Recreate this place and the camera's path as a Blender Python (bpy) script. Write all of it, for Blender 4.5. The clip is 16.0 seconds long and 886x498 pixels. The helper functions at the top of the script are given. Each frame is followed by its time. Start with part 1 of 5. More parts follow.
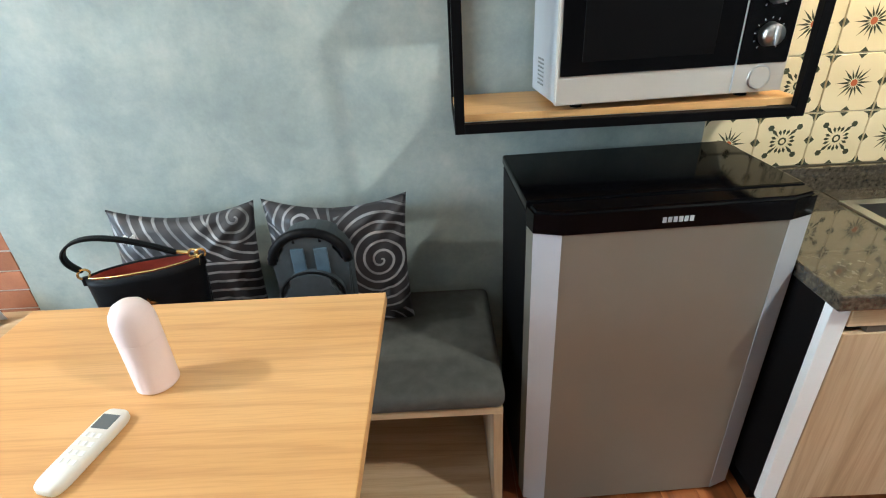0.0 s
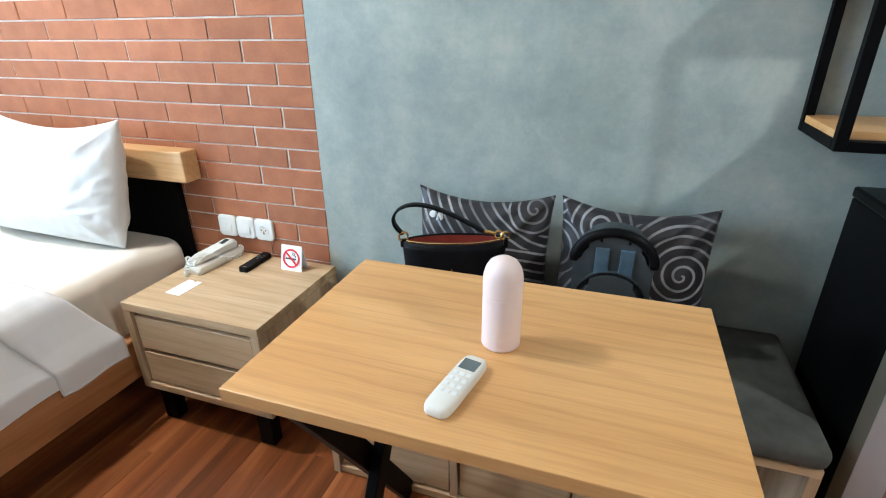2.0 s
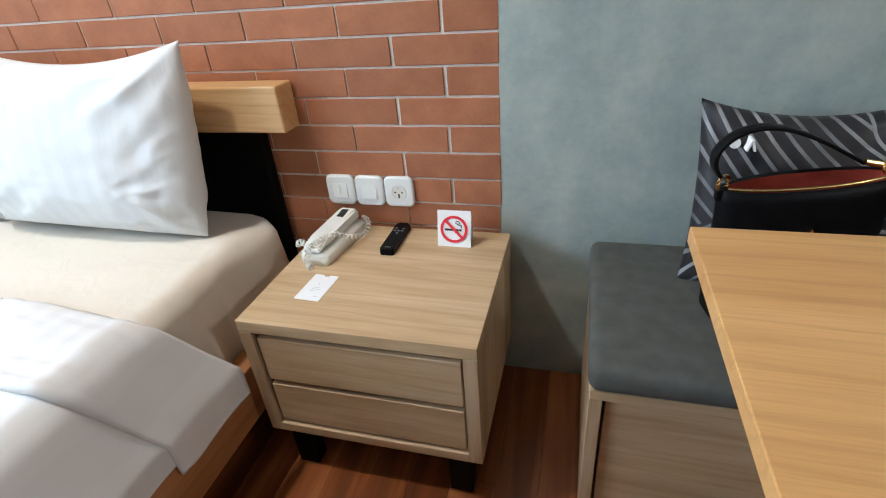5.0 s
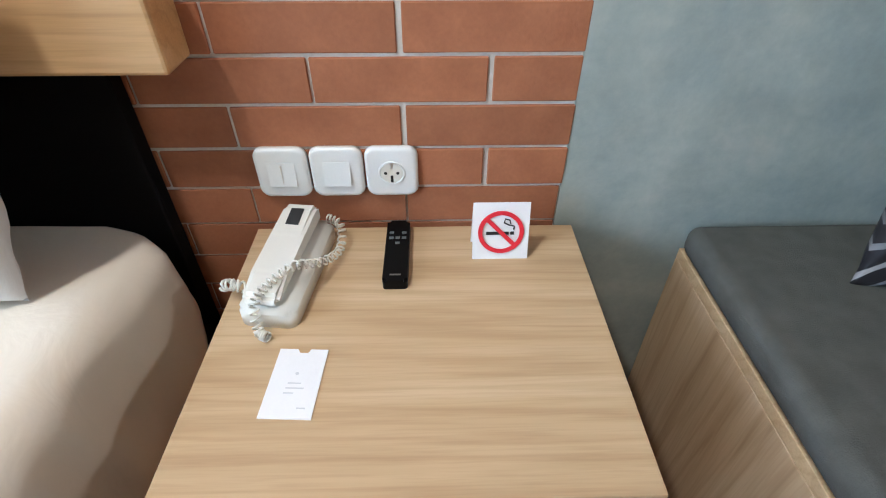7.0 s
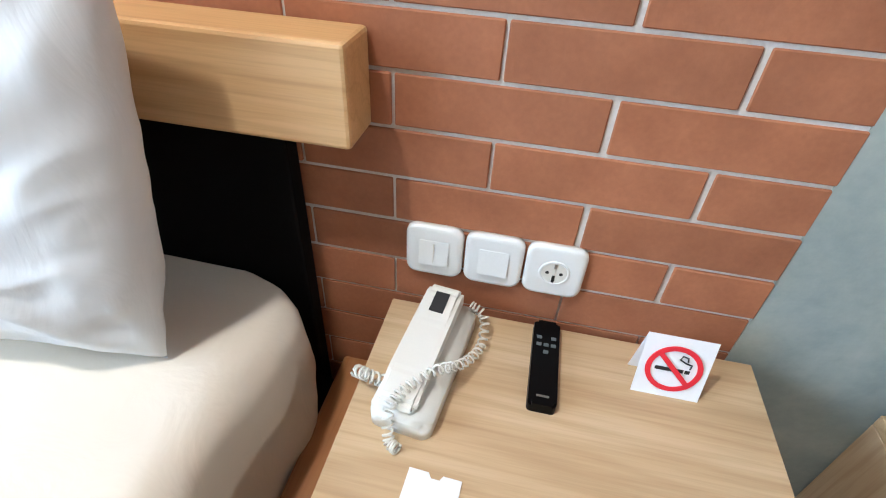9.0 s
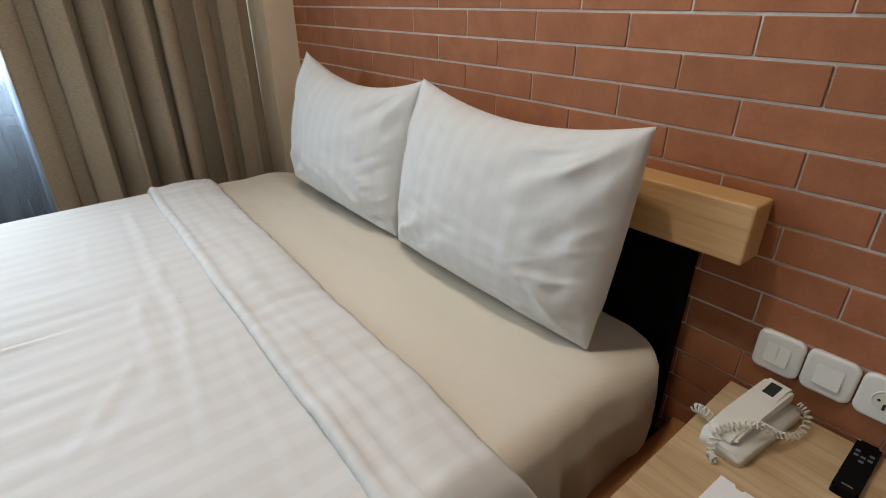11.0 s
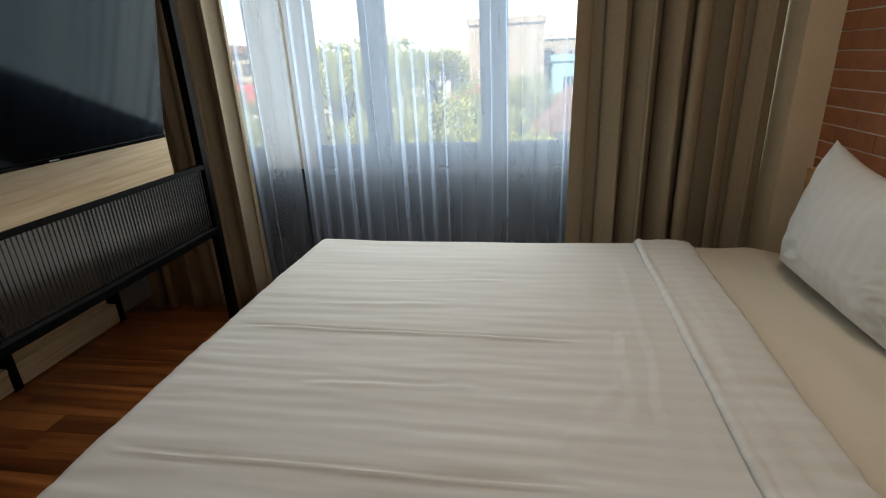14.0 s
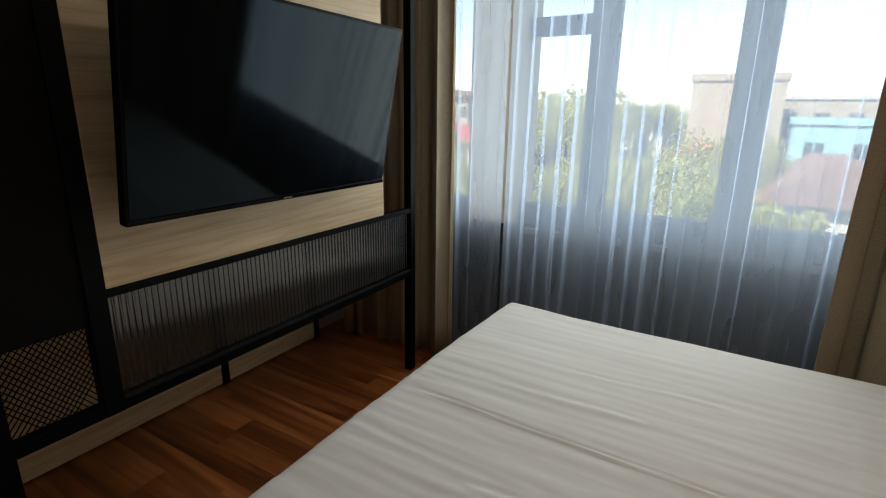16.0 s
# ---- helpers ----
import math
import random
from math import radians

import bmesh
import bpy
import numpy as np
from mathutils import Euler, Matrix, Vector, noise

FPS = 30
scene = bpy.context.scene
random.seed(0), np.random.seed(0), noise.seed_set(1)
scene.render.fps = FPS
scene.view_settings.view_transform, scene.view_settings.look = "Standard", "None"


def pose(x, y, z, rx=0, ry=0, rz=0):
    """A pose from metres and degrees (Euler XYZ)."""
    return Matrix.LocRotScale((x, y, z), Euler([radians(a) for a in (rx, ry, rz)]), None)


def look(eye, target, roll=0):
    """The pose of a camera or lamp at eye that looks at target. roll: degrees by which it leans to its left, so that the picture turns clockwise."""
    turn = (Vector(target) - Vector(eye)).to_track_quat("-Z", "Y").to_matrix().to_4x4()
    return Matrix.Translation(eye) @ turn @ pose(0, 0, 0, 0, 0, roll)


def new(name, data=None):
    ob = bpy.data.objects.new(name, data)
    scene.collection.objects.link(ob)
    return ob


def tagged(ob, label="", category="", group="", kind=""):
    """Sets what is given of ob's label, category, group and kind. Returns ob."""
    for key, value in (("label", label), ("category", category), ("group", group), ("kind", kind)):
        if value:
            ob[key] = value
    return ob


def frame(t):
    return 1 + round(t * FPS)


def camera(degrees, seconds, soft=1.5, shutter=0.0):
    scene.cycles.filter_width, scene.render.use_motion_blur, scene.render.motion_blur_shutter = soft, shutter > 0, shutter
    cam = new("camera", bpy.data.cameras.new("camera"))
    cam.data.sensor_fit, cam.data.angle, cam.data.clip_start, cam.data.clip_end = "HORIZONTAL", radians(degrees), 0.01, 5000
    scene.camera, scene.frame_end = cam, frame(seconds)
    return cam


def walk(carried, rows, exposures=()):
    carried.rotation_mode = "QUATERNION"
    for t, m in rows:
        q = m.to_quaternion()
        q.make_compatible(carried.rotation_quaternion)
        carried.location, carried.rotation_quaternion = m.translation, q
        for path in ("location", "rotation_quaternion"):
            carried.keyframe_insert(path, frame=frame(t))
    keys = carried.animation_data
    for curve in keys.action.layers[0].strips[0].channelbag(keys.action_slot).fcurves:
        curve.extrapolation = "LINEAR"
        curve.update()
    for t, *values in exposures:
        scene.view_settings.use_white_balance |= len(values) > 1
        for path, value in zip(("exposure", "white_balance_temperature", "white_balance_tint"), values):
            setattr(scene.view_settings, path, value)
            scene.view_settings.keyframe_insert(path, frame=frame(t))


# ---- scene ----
cam = camera(82.8, 16.0, 1.1)
PATH = [
    (0, (1.339, -1.381, 1.363), (1.325, 0.38, 0.415), -3.3),
    (0.5, (1.294, -1.48, 1.313), (1.148, 0.331, 0.476), -2.7),
    (1, (1.244, -1.48, 1.305), (0.899, 0.305, 0.472), -2.9),
    (1.5, (1.121, -1.489, 1.313), (0.619, 0.26, 0.483), -1.3),
    (2, (0.955, -1.469, 1.287), (0.355, 0.259, 0.479), -0.6),
    (2.5, (0.824, -1.474, 1.279), (0.15, 0.23, 0.476), -0.9),
    (3, (0.696, -1.478, 1.262), (-0.089, 0.174, 0.451), 0.4),
    (3.5, (0.52, -1.408, 1.22), (-0.255, 0.224, 0.363), -0.1),
    (4, (0.408, -1.343, 1.186), (-0.304, 0.294, 0.285), -2.1),
    (6.5, (-0.139, -0.812, 1.035), (-0.238, 0.761, -0.196), -2.2),
    (7, (-0.208, -0.693, 0.999), (-0.171, 0.841, -0.283), 0.1),
    (7.5, (-0.217, -0.564, 0.956), (-0.114, 0.97, -0.323), 1.5),
    (8, (-0.204, -0.49, 0.943), (-0.087, 1.005, -0.38), 2.8),
    (8.5, (-0.263, -0.495, 0.988), (-0.224, 1.004, -0.335), 3.8),
    (9, (-0.336, -0.552, 1.041), (-0.599, 0.977, -0.221), 3.5),
    (9.2, (-0.359, -0.569, 1.064), (-0.709, 0.951, -0.188), 3.0),
    (11.3, (-0.241, -1.072, 1.216), (-1.759, -0.058, 0.398), -0.5),
    (11.5, (-0.243, -1.098, 1.223), (-1.831, -0.167, 0.441), -0.9),
    (12, (-0.261, -1.128, 1.256), (-1.971, -0.39, 0.528), -0.6),
    (12.5, (-0.261, -1.147, 1.279), (-2.056, -0.605, 0.585), -0.4),
    (13, (-0.227, -1.157, 1.283), (-2.075, -0.852, 0.581), -0.6),
    (13.5, (-0.165, -1.184, 1.32), (-2.025, -1.149, 0.585), -1.5),
    (14, (-0.128, -1.233, 1.356), (-1.976, -1.54, 0.654), -2.7),
    (14.5, (-0.131, -1.287, 1.405), (-1.948, -1.851, 0.789), -1.8),
    (15, (-0.175, -1.285, 1.404), (-1.949, -2.018, 0.839), -1.1),
    (15.5, (-0.259, -1.312, 1.407), (-1.992, -2.16, 0.879), 0.3),
    (16, (-0.312, -1.362, 1.407), (-1.973, -2.344, 0.878), 0.9),
]
walk(cam, [(t, look(eye, target, roll)) for t, eye, target, roll in PATH],
     [(0.0, 4.52, 5600, 4), (1.5, 4.42, 5150, 3), (3.0, 3.64, 5900, 7), (4.2, 3.62, 5750, 7), (6.3, 3.70, 5450, 8), (8.6, 3.82, 5500, 9), (9.2, 3.95, 5400, 8), (11.3, 2.3, 6600, 10),
      (12.5, 1.74, 7250, 10), (13.5, 1.62, 7350, 10), (16.0, 1.42, 7350, 10)])

# ---- world, sun, large lights ----
world = bpy.data.worlds.new("sky")
scene.world = world
world.use_nodes = True
wn = world.node_tree.nodes
sky = wn.new("ShaderNodeTexSky")
sky.sky_type, sky.sun_disc = "NISHITA", False
sky.sun_elevation, sky.sun_rotation = radians(48), radians(120)
wn["Background"].inputs[1].default_value = 0.125
world.node_tree.links.new(sky.outputs[0], wn["Background"].inputs[0])

sun = new("sun", bpy.data.lights.new("sun", "SUN"))
sun.data.energy, sun.data.angle, sun.data.color = 4.2, radians(0.5), (1.0, 0.95, 0.86)
sun.matrix_world = look((20, -12, 26), (0, 0, 0))


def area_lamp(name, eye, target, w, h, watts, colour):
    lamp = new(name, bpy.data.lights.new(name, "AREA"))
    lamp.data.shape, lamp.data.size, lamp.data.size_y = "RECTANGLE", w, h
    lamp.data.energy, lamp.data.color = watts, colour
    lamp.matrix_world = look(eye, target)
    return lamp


# daylight standing in the window opening
area_lamp("window_daylight", (-2.865, -1.75, 1.58), (0, -1.75, 1.58), 2.1, 1.48, 11.2, (0.87, 0.97, 1.0))
# warm recessed ceiling lamp above the head of the bed
area_lamp("bed_downlight", (-1.02, -0.80, 2.66), (-1.02, -0.78, 0), 0.12, 0.12, 2.6, (1.0, 0.90, 0.76))
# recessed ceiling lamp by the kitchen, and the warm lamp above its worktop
area_lamp("ceiling_downlight", (3.0, -1.5, 2.66), (2.4, -1.2, 0), 0.12, 0.12, 2.3, (1.0, 0.92, 0.80))
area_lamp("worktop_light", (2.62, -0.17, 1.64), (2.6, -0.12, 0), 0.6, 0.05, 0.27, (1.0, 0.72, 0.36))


# ---- materials ----
def nodes_of(name):
    m = bpy.data.materials.new(name)
    m.use_nodes = True
    t = m.node_tree
    return m, t, t.nodes, t.links, t.nodes["Principled BSDF"]


def coords(t, scale, rand=False):
    n, l = t.nodes, t.links
    tc, mp = n.new("ShaderNodeTexCoord"), n.new("ShaderNodeMapping")
    mp.inputs["Scale"].default_value = scale
    l.new(tc.outputs["Object"], mp.inputs["Vector"])
    if rand:
        oi, mu = n.new("ShaderNodeObjectInfo"), n.new("ShaderNodeMath")
        mu.operation = "MULTIPLY"
        mu.inputs[1].default_value = 37.0
        l.new(oi.outputs["Random"], mu.inputs[0])
        l.new(mu.outputs[0], mp.inputs["Location"])
    return mp.outputs[0]


def noise_of(t, vec, scale, detail=5.0, rough=0.55, distort=0.0):
    k = t.nodes.new("ShaderNodeTexNoise")
    k.inputs["Scale"].default_value, k.inputs["Detail"].default_value = scale, detail
    k.inputs["Roughness"].default_value, k.inputs["Distortion"].default_value = rough, distort
    t.links.new(vec, k.inputs["Vector"])
    return k.outputs[0]


def ramp_of(t, fac, stops):
    r = t.nodes.new("ShaderNodeValToRGB")
    while len(r.color_ramp.elements) < len(stops):
        r.color_ramp.elements.new(0.5)
    for e, (p, c) in zip(r.color_ramp.elements, stops):
        e.position, e.color = p, (*c, 1)
    t.links.new(fac, r.inputs[0])
    return r.outputs[0]


def mixed(t, a, b, fac, mode="MULTIPLY"):
    k = t.nodes.new("ShaderNodeMix")
    k.data_type, k.blend_type = "RGBA", mode
    k.inputs[0].default_value = fac
    t.links.new(a, k.inputs[6])
    t.links.new(b, k.inputs[7])
    return k.outputs[2]


def bumped(t, height, strength, dist=0.002):
    b = t.nodes.new("ShaderNodeBump")
    b.inputs["Strength"].default_value, b.inputs["Distance"].default_value = strength, dist
    t.links.new(height, b.inputs["Height"])
    t.links.new(b.outputs[0], t.nodes["Principled BSDF"].inputs["Normal"])


def surface(name, c1, c2, scale=6.0, rough=0.6, metal=0.0, fine=120.0, bump=0.15, rand=0.0, stretch=(1, 1, 1), coat=0.0, speck=0.2):
    m, t, n, l, p = nodes_of(name)
    v = coords(t, stretch, rand > 0)
    col = ramp_of(t, noise_of(t, v, scale, 6), [(0.3, c1), (0.7, c2)])
    f = noise_of(t, v, fine, 3)
    col = mixed(t, col, ramp_of(t, f, [(0.25, (1 - speck,) * 3), (0.7, (1.0, 1.0, 1.0))]), 0.6)
    if rand:
        oi, r2 = n.new("ShaderNodeObjectInfo"), None
        r2 = ramp_of(t, oi.outputs["Random"], [(0.0, (1 - rand,) * 3), (1.0, (1.0, 1.0, 1.0))])
        col = mixed(t, col, r2, 1.0)
    l.new(col, p.inputs["Base Color"])
    p.inputs["Roughness"].default_value, p.inputs["Metallic"].default_value = rough, metal
    p.inputs["Coat Weight"].default_value = coat
    if bump:
        bumped(t, f, bump)
    return m


def wood(name, stops, axis=0, scale=3.0, rough=0.45, rand=0.0, bump=0.08, rings=1.6, across=14.0, lines=0.38, pitch=0.035):
    """Wood with its grain along one axis: broad figure, growth lines that open into arches, and fine pores."""
    m, t, n, l, p = nodes_of(name)
    st = [across] * 3
    st[axis] = 1.0
    v = coords(t, st, True)
    fig = noise_of(t, v, scale * 0.35, 4, 0.5, rings * 0.5)
    col = ramp_of(t, fig, [(0.28, stops[0]), (0.48, stops[1]), (0.68, stops[2])])
    ws = [1.0, 1.0, 1.0]
    ws[axis] = 0.05
    w = n.new("ShaderNodeTexWave")
    w.bands_direction = "DIAGONAL"
    w.inputs["Scale"].default_value = 0.628 / pitch
    w.inputs["Distortion"].default_value, w.inputs["Detail"].default_value = 11.0, 3.0
    w.inputs["Detail Scale"].default_value, w.inputs["Detail Roughness"].default_value = 0.9, 0.6
    l.new(coords(t, ws, True), w.inputs["Vector"])
    ring = ramp_of(t, w.outputs[0], [(0.0, (0.74, 0.67, 0.59)), (0.20, (0.92, 0.90, 0.87)), (0.5, (1.0, 1.0, 1.0))])
    col = mixed(t, col, ring, lines)
    fs = [150.0, 150.0, 150.0]
    fs[axis] = 5.0
    fine = noise_of(t, coords(t, fs, True), 2.0, 4)
    col = mixed(t, col, ramp_of(t, fine, [(0.34, (0.72, 0.67, 0.62)), (0.56, (1.0, 1.0, 1.0))]), 0.32)
    if rand:
        oi = n.new("ShaderNodeObjectInfo")
        col = mixed(t, col, ramp_of(t, oi.outputs["Random"], [(0.0, (1 - rand, 1 - rand * 1.1, 1 - rand * 1.2)), (1.0, (1.0, 1.0, 1.0))]), 1.0)
    l.new(col, p.inputs["Base Color"])
    p.inputs["Roughness"].default_value = rough
    bumped(t, fine, bump, 0.001)
    return m


def plain(name, c, rough=0.5, metal=0.0, coat=0.0, shine=0.5):
    m = surface(name, tuple(x * 0.96 for x in c), c, 9.0, rough, metal, 300.0, 0.02, 0.0, (1, 1, 1), coat, 0.04)
    m.node_tree.nodes["Principled BSDF"].inputs["Specular IOR Level"].default_value = shine
    return m


def leaf_material():
    """Leaves that also let the sun through."""
    m = surface("foliage", (0.20, 0.22, 0.055), (0.32, 0.33, 0.11), 1.2, 0.7, 0, 8.0, 0.0)
    n, l = m.node_tree.nodes, m.node_tree.links
    tl, mx = n.new("ShaderNodeBsdfTranslucent"), n.new("ShaderNodeMixShader")
    tl.inputs[0].default_value = (0.52, 0.52, 0.18, 1)
    mx.inputs[0].default_value = 0.45
    l.new(n["Principled BSDF"].outputs[0], mx.inputs[1]), l.new(tl.outputs[0], mx.inputs[2])
    l.new(mx.outputs[0], n["Material Output"].inputs[0])
    return m


M_brick = surface("brick_clay", (0.36, 0.131, 0.057), (0.465, 0.177, 0.079), 14.0, 0.8, 0, 160.0, 0.25, 0.18)
M_mortar = surface("mortar", (0.60, 0.55, 0.49), (0.70, 0.65, 0.58), 20.0, 0.9, 0, 200.0, 0.4)
M_plaster = surface("beige_plaster", (0.68, 0.58, 0.43), (0.75, 0.64, 0.48), 4.0, 0.8, 0, 150.0, 0.1)
# East and south walls are out of view; mid-grey lowers their bounced light.
M_unseen_wall = surface("bounce_cutting_grey_beige", (0.36, 0.35, 0.33), (0.42, 0.41, 0.385), 3.0, 0.8, 0, 150.0, 0.08)
M_ceiling = surface("white_ceiling_paint", (0.66, 0.65, 0.62), (0.70, 0.69, 0.66), 3.0, 0.9, 0, 150.0, 0.05)
M_table = wood("honey_oak", [(0.60, 0.325, 0.115), (0.66, 0.365, 0.132), (0.71, 0.410, 0.160)], 0, 3.0, 0.38, 0, 0.08, 1.2, 9.0, 0.38, 0.045)
M_pale_x = wood("pale_oak_long", [(0.43, 0.29, 0.150), (0.55, 0.385, 0.215), (0.63, 0.465, 0.280)], 0, 3.5, 0.5, 0, 0.08, 1.0, 12.0)
M_pale_z = wood("pale_oak_upright", [(0.36, 0.24, 0.13), (0.52, 0.37, 0.22), (0.62, 0.47, 0.30)], 2, 3.0, 0.5)
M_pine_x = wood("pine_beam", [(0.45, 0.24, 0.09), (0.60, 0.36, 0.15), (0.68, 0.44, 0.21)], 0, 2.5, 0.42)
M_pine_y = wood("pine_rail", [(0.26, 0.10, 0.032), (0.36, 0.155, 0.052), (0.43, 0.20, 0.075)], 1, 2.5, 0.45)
M_floor = wood("floor_wood", [(0.14, 0.038, 0.011), (0.33, 0.098, 0.027), (0.56, 0.205, 0.064)], 1, 2.4, 0.3, 0.45)
M_panel = wood("walnut_panel", [(0.42, 0.29, 0.165), (0.57, 0.42, 0.25), (0.66, 0.51, 0.33)], 0, 3.0, 0.5, 0, 0.08, 2.6)
M_black_metal = plain("black_powder_coat", (0.0025, 0.0025, 0.003), 0.5, 0, 0, 0.08)
M_black_plastic = plain("black_plastic", (0.003, 0.003, 0.0033), 0.38, 0, 0, 0.09)
M_black_gloss = plain("black_gloss", (0.0015, 0.0015, 0.002), 0.09, 0, 0, 0.10)
M_dark_panel = plain("dark_board_and_shadow", (0.004, 0.0035, 0.0035), 0.7, 0, 0, 0.08)
M_white_plastic = plain("white_plastic", (0.80, 0.80, 0.77), 0.35)
M_ivory = plain("ivory_plastic", (0.74, 0.71, 0.63), 0.4)
M_grey_plastic = plain("grey_plastic", (0.12, 0.14, 0.14), 0.3)
M_pink = plain("blush_pink_plastic", (0.84, 0.68, 0.64), 0.45)
M_paper = plain("white_card", (0.86, 0.85, 0.84), 0.7)
M_red = plain("red_print", (0.72, 0.02, 0.035), 0.6)
M_ink = plain("black_print", (0.015, 0.015, 0.015), 0.6)
M_faint_ink = plain("faint_grey_print", (0.62, 0.62, 0.63), 0.7)
M_gold = plain("gold_metal", (0.78, 0.55, 0.22), 0.25, 1.0)
M_steel = plain("steel", (0.62, 0.62, 0.60), 0.28, 1.0)
M_silver = plain("silver_paint", (0.255, 0.240, 0.198), 0.36, 0.5)
M_silver_edge = plain("pale_silver_trim", (0.50, 0.53, 0.56), 0.42, 0.3)
M_silver_front = plain("brushed_silver_front", (0.58, 0.54, 0.47), 0.4, 0.3)
M_leather = surface("black_leather", (0.003, 0.003, 0.0036), (0.006, 0.006, 0.007), 30, 0.45, 0, 260, 0.3)
M_leather.node_tree.nodes["Principled BSDF"].inputs["Specular IOR Level"].default_value = 0.10
M_lining = surface("red_lining", (0.30, 0.03, 0.015), (0.42, 0.06, 0.03), 20, 0.7)
M_granite = surface("dark_granite", (0.012, 0.011, 0.010), (0.10, 0.085, 0.06), 90, 0.08, 0, 240, 0.0, 0, (1, 1, 1), 0.4)
M_frame_paint = plain("window_frame_grey", (0.11, 0.125, 0.14), 0.5)
# Dark slate tone puts the backlit shade under the sill into the colour.
M_spandrel = surface("backlit_spandrel_shade", (0.030, 0.036, 0.045), (0.036, 0.043, 0.053), 5.0, 0.9, 0, 40.0, 0.0, 0, (1, 1, 1), 0, 0.08)
M_seat = surface("grey_seat_fabric", (0.068, 0.067, 0.057), (0.100, 0.099, 0.085), 25, 0.85, 0, 500, 0.5)
M_pack = surface("grey_nylon", (0.026, 0.034, 0.038), (0.044, 0.055, 0.060), 25, 0.6, 0, 500, 0.3)
M_pack_band = surface("blue_grey_webbing", (0.05, 0.085, 0.115), (0.075, 0.12, 0.155), 25, 0.6, 0, 500, 0.3)
M_tile = plain("cream_tile_glaze", (0.70, 0.60, 0.38), 0.18, 0, 0.3)
M_tile_dark = plain("olive_tile_print", (0.055, 0.06, 0.035), 0.25)
M_tile_red = plain("terracotta_tile_print", (0.45, 0.12, 0.045), 0.25)
M_grout = plain("grout", (0.55, 0.50, 0.40), 0.9)
M_asphalt = surface("far_ground", (0.06, 0.07, 0.045), (0.12, 0.12, 0.08), 0.2, 0.9)
M_leaf = leaf_material()
M_bark = surface("bark", (0.07, 0.05, 0.035), (0.12, 0.09, 0.06), 6, 0.9)
M_cream_render = surface("cream_render", (0.25, 0.215, 0.165), (0.31, 0.27, 0.21), 0.6, 0.9)
M_blue_render = surface("pale_blue_render", (0.17, 0.33, 0.39), (0.21, 0.38, 0.44), 0.6, 0.9)
M_white_render = surface("white_render", (0.36, 0.34, 0.31), (0.43, 0.41, 0.38), 0.6, 0.9)
M_roof = surface("clay_roof", (0.12, 0.065, 0.045), (0.18, 0.095, 0.065), 2.0, 0.9)
M_roof_red = surface("red_roof", (0.42, 0.06, 0.05), (0.5, 0.09, 0.07), 2.0, 0.8)
M_dark_glass = plain("far_window_glass", (0.03, 0.04, 0.05), 0.15)


def concrete_material():
    m, t, n, l, p = nodes_of("grey_cement_plaster")
    v = coords(t, (1, 1, 1))
    col = ramp_of(t, noise_of(t, v, 4.2, 9, 0.68, 0.15), [(0.28, (0.264, 0.314, 0.291)), (0.46, (0.341, 0.386, 0.353)), (0.58, (0.419, 0.457, 0.406)), (0.76, (0.551, 0.547, 0.474))])
    streak = ramp_of(t, noise_of(t, coords(t, (1.2, 1, 2.2)), 2.0, 6, 0.6, 0.4), [(0.35, (0.88, 0.90, 0.92)), (0.65, (1, 1, 1))])
    col = mixed(t, col, streak, 0.8)
    fine = noise_of(t, v, 70, 5)
    col = mixed(t, col, ramp_of(t, fine, [(0.3, (0.9, 0.9, 0.9)), (0.7, (1, 1, 1))]), 0.7)
    l.new(col, p.inputs["Base Color"])
    p.inputs["Roughness"].default_value = 0.62
    bumped(t, fine, 0.12)
    return m


def linen_material(name, c, stripe, pitch=0.02, crumple=0.0):
    """Cotton with faint woven satin stripes along the bed."""
    m, t, n, l, p = nodes_of(name)
    v = coords(t, (1, 1, 1))
    w = n.new("ShaderNodeTexWave")
    w.bands_direction = "X"
    w.inputs["Scale"].default_value = 0.314 / pitch
    w.inputs["Distortion"].default_value = 0.4
    l.new(v, w.inputs["Vector"])
    col = ramp_of(t, noise_of(t, v, 3, 5), [(0.3, tuple(x * 0.96 for x in c)), (0.7, c)])
    col = mixed(t, col, ramp_of(t, w.outputs[0], [(0.4, (1 - stripe,) * 3), (0.6, (1, 1, 1))]), 1.0)
    l.new(col, p.inputs["Base Color"])
    p.inputs["Roughness"].default_value = 0.8
    p.inputs["Sheen Weight"].default_value = 0.15
    weave = noise_of(t, v, 600, 3)
    if crumple:
        bumped(t, noise_of(t, coords(t, (1, 1, 0.55)), 11, 4, 0.5, 1.6), crumple, 0.02)
    else:
        bumped(t, weave, 0.12, 0.001)
    return m


def curtain_material():
    m, t, n, l, p = nodes_of("taupe_curtain_weave")
    v = coords(t, (1, 1, 1))
    col = ramp_of(t, noise_of(t, coords(t, (40, 40, 400)), 2, 4), [(0.3, (0.25, 0.20, 0.145)), (0.7, (0.41, 0.345, 0.25))])
    l.new(col, p.inputs["Base Color"])
    p.inputs["Roughness"].default_value = 0.85
    bumped(t, noise_of(t, coords(t, (300, 300, 900)), 1, 3), 0.3, 0.001)
    return m


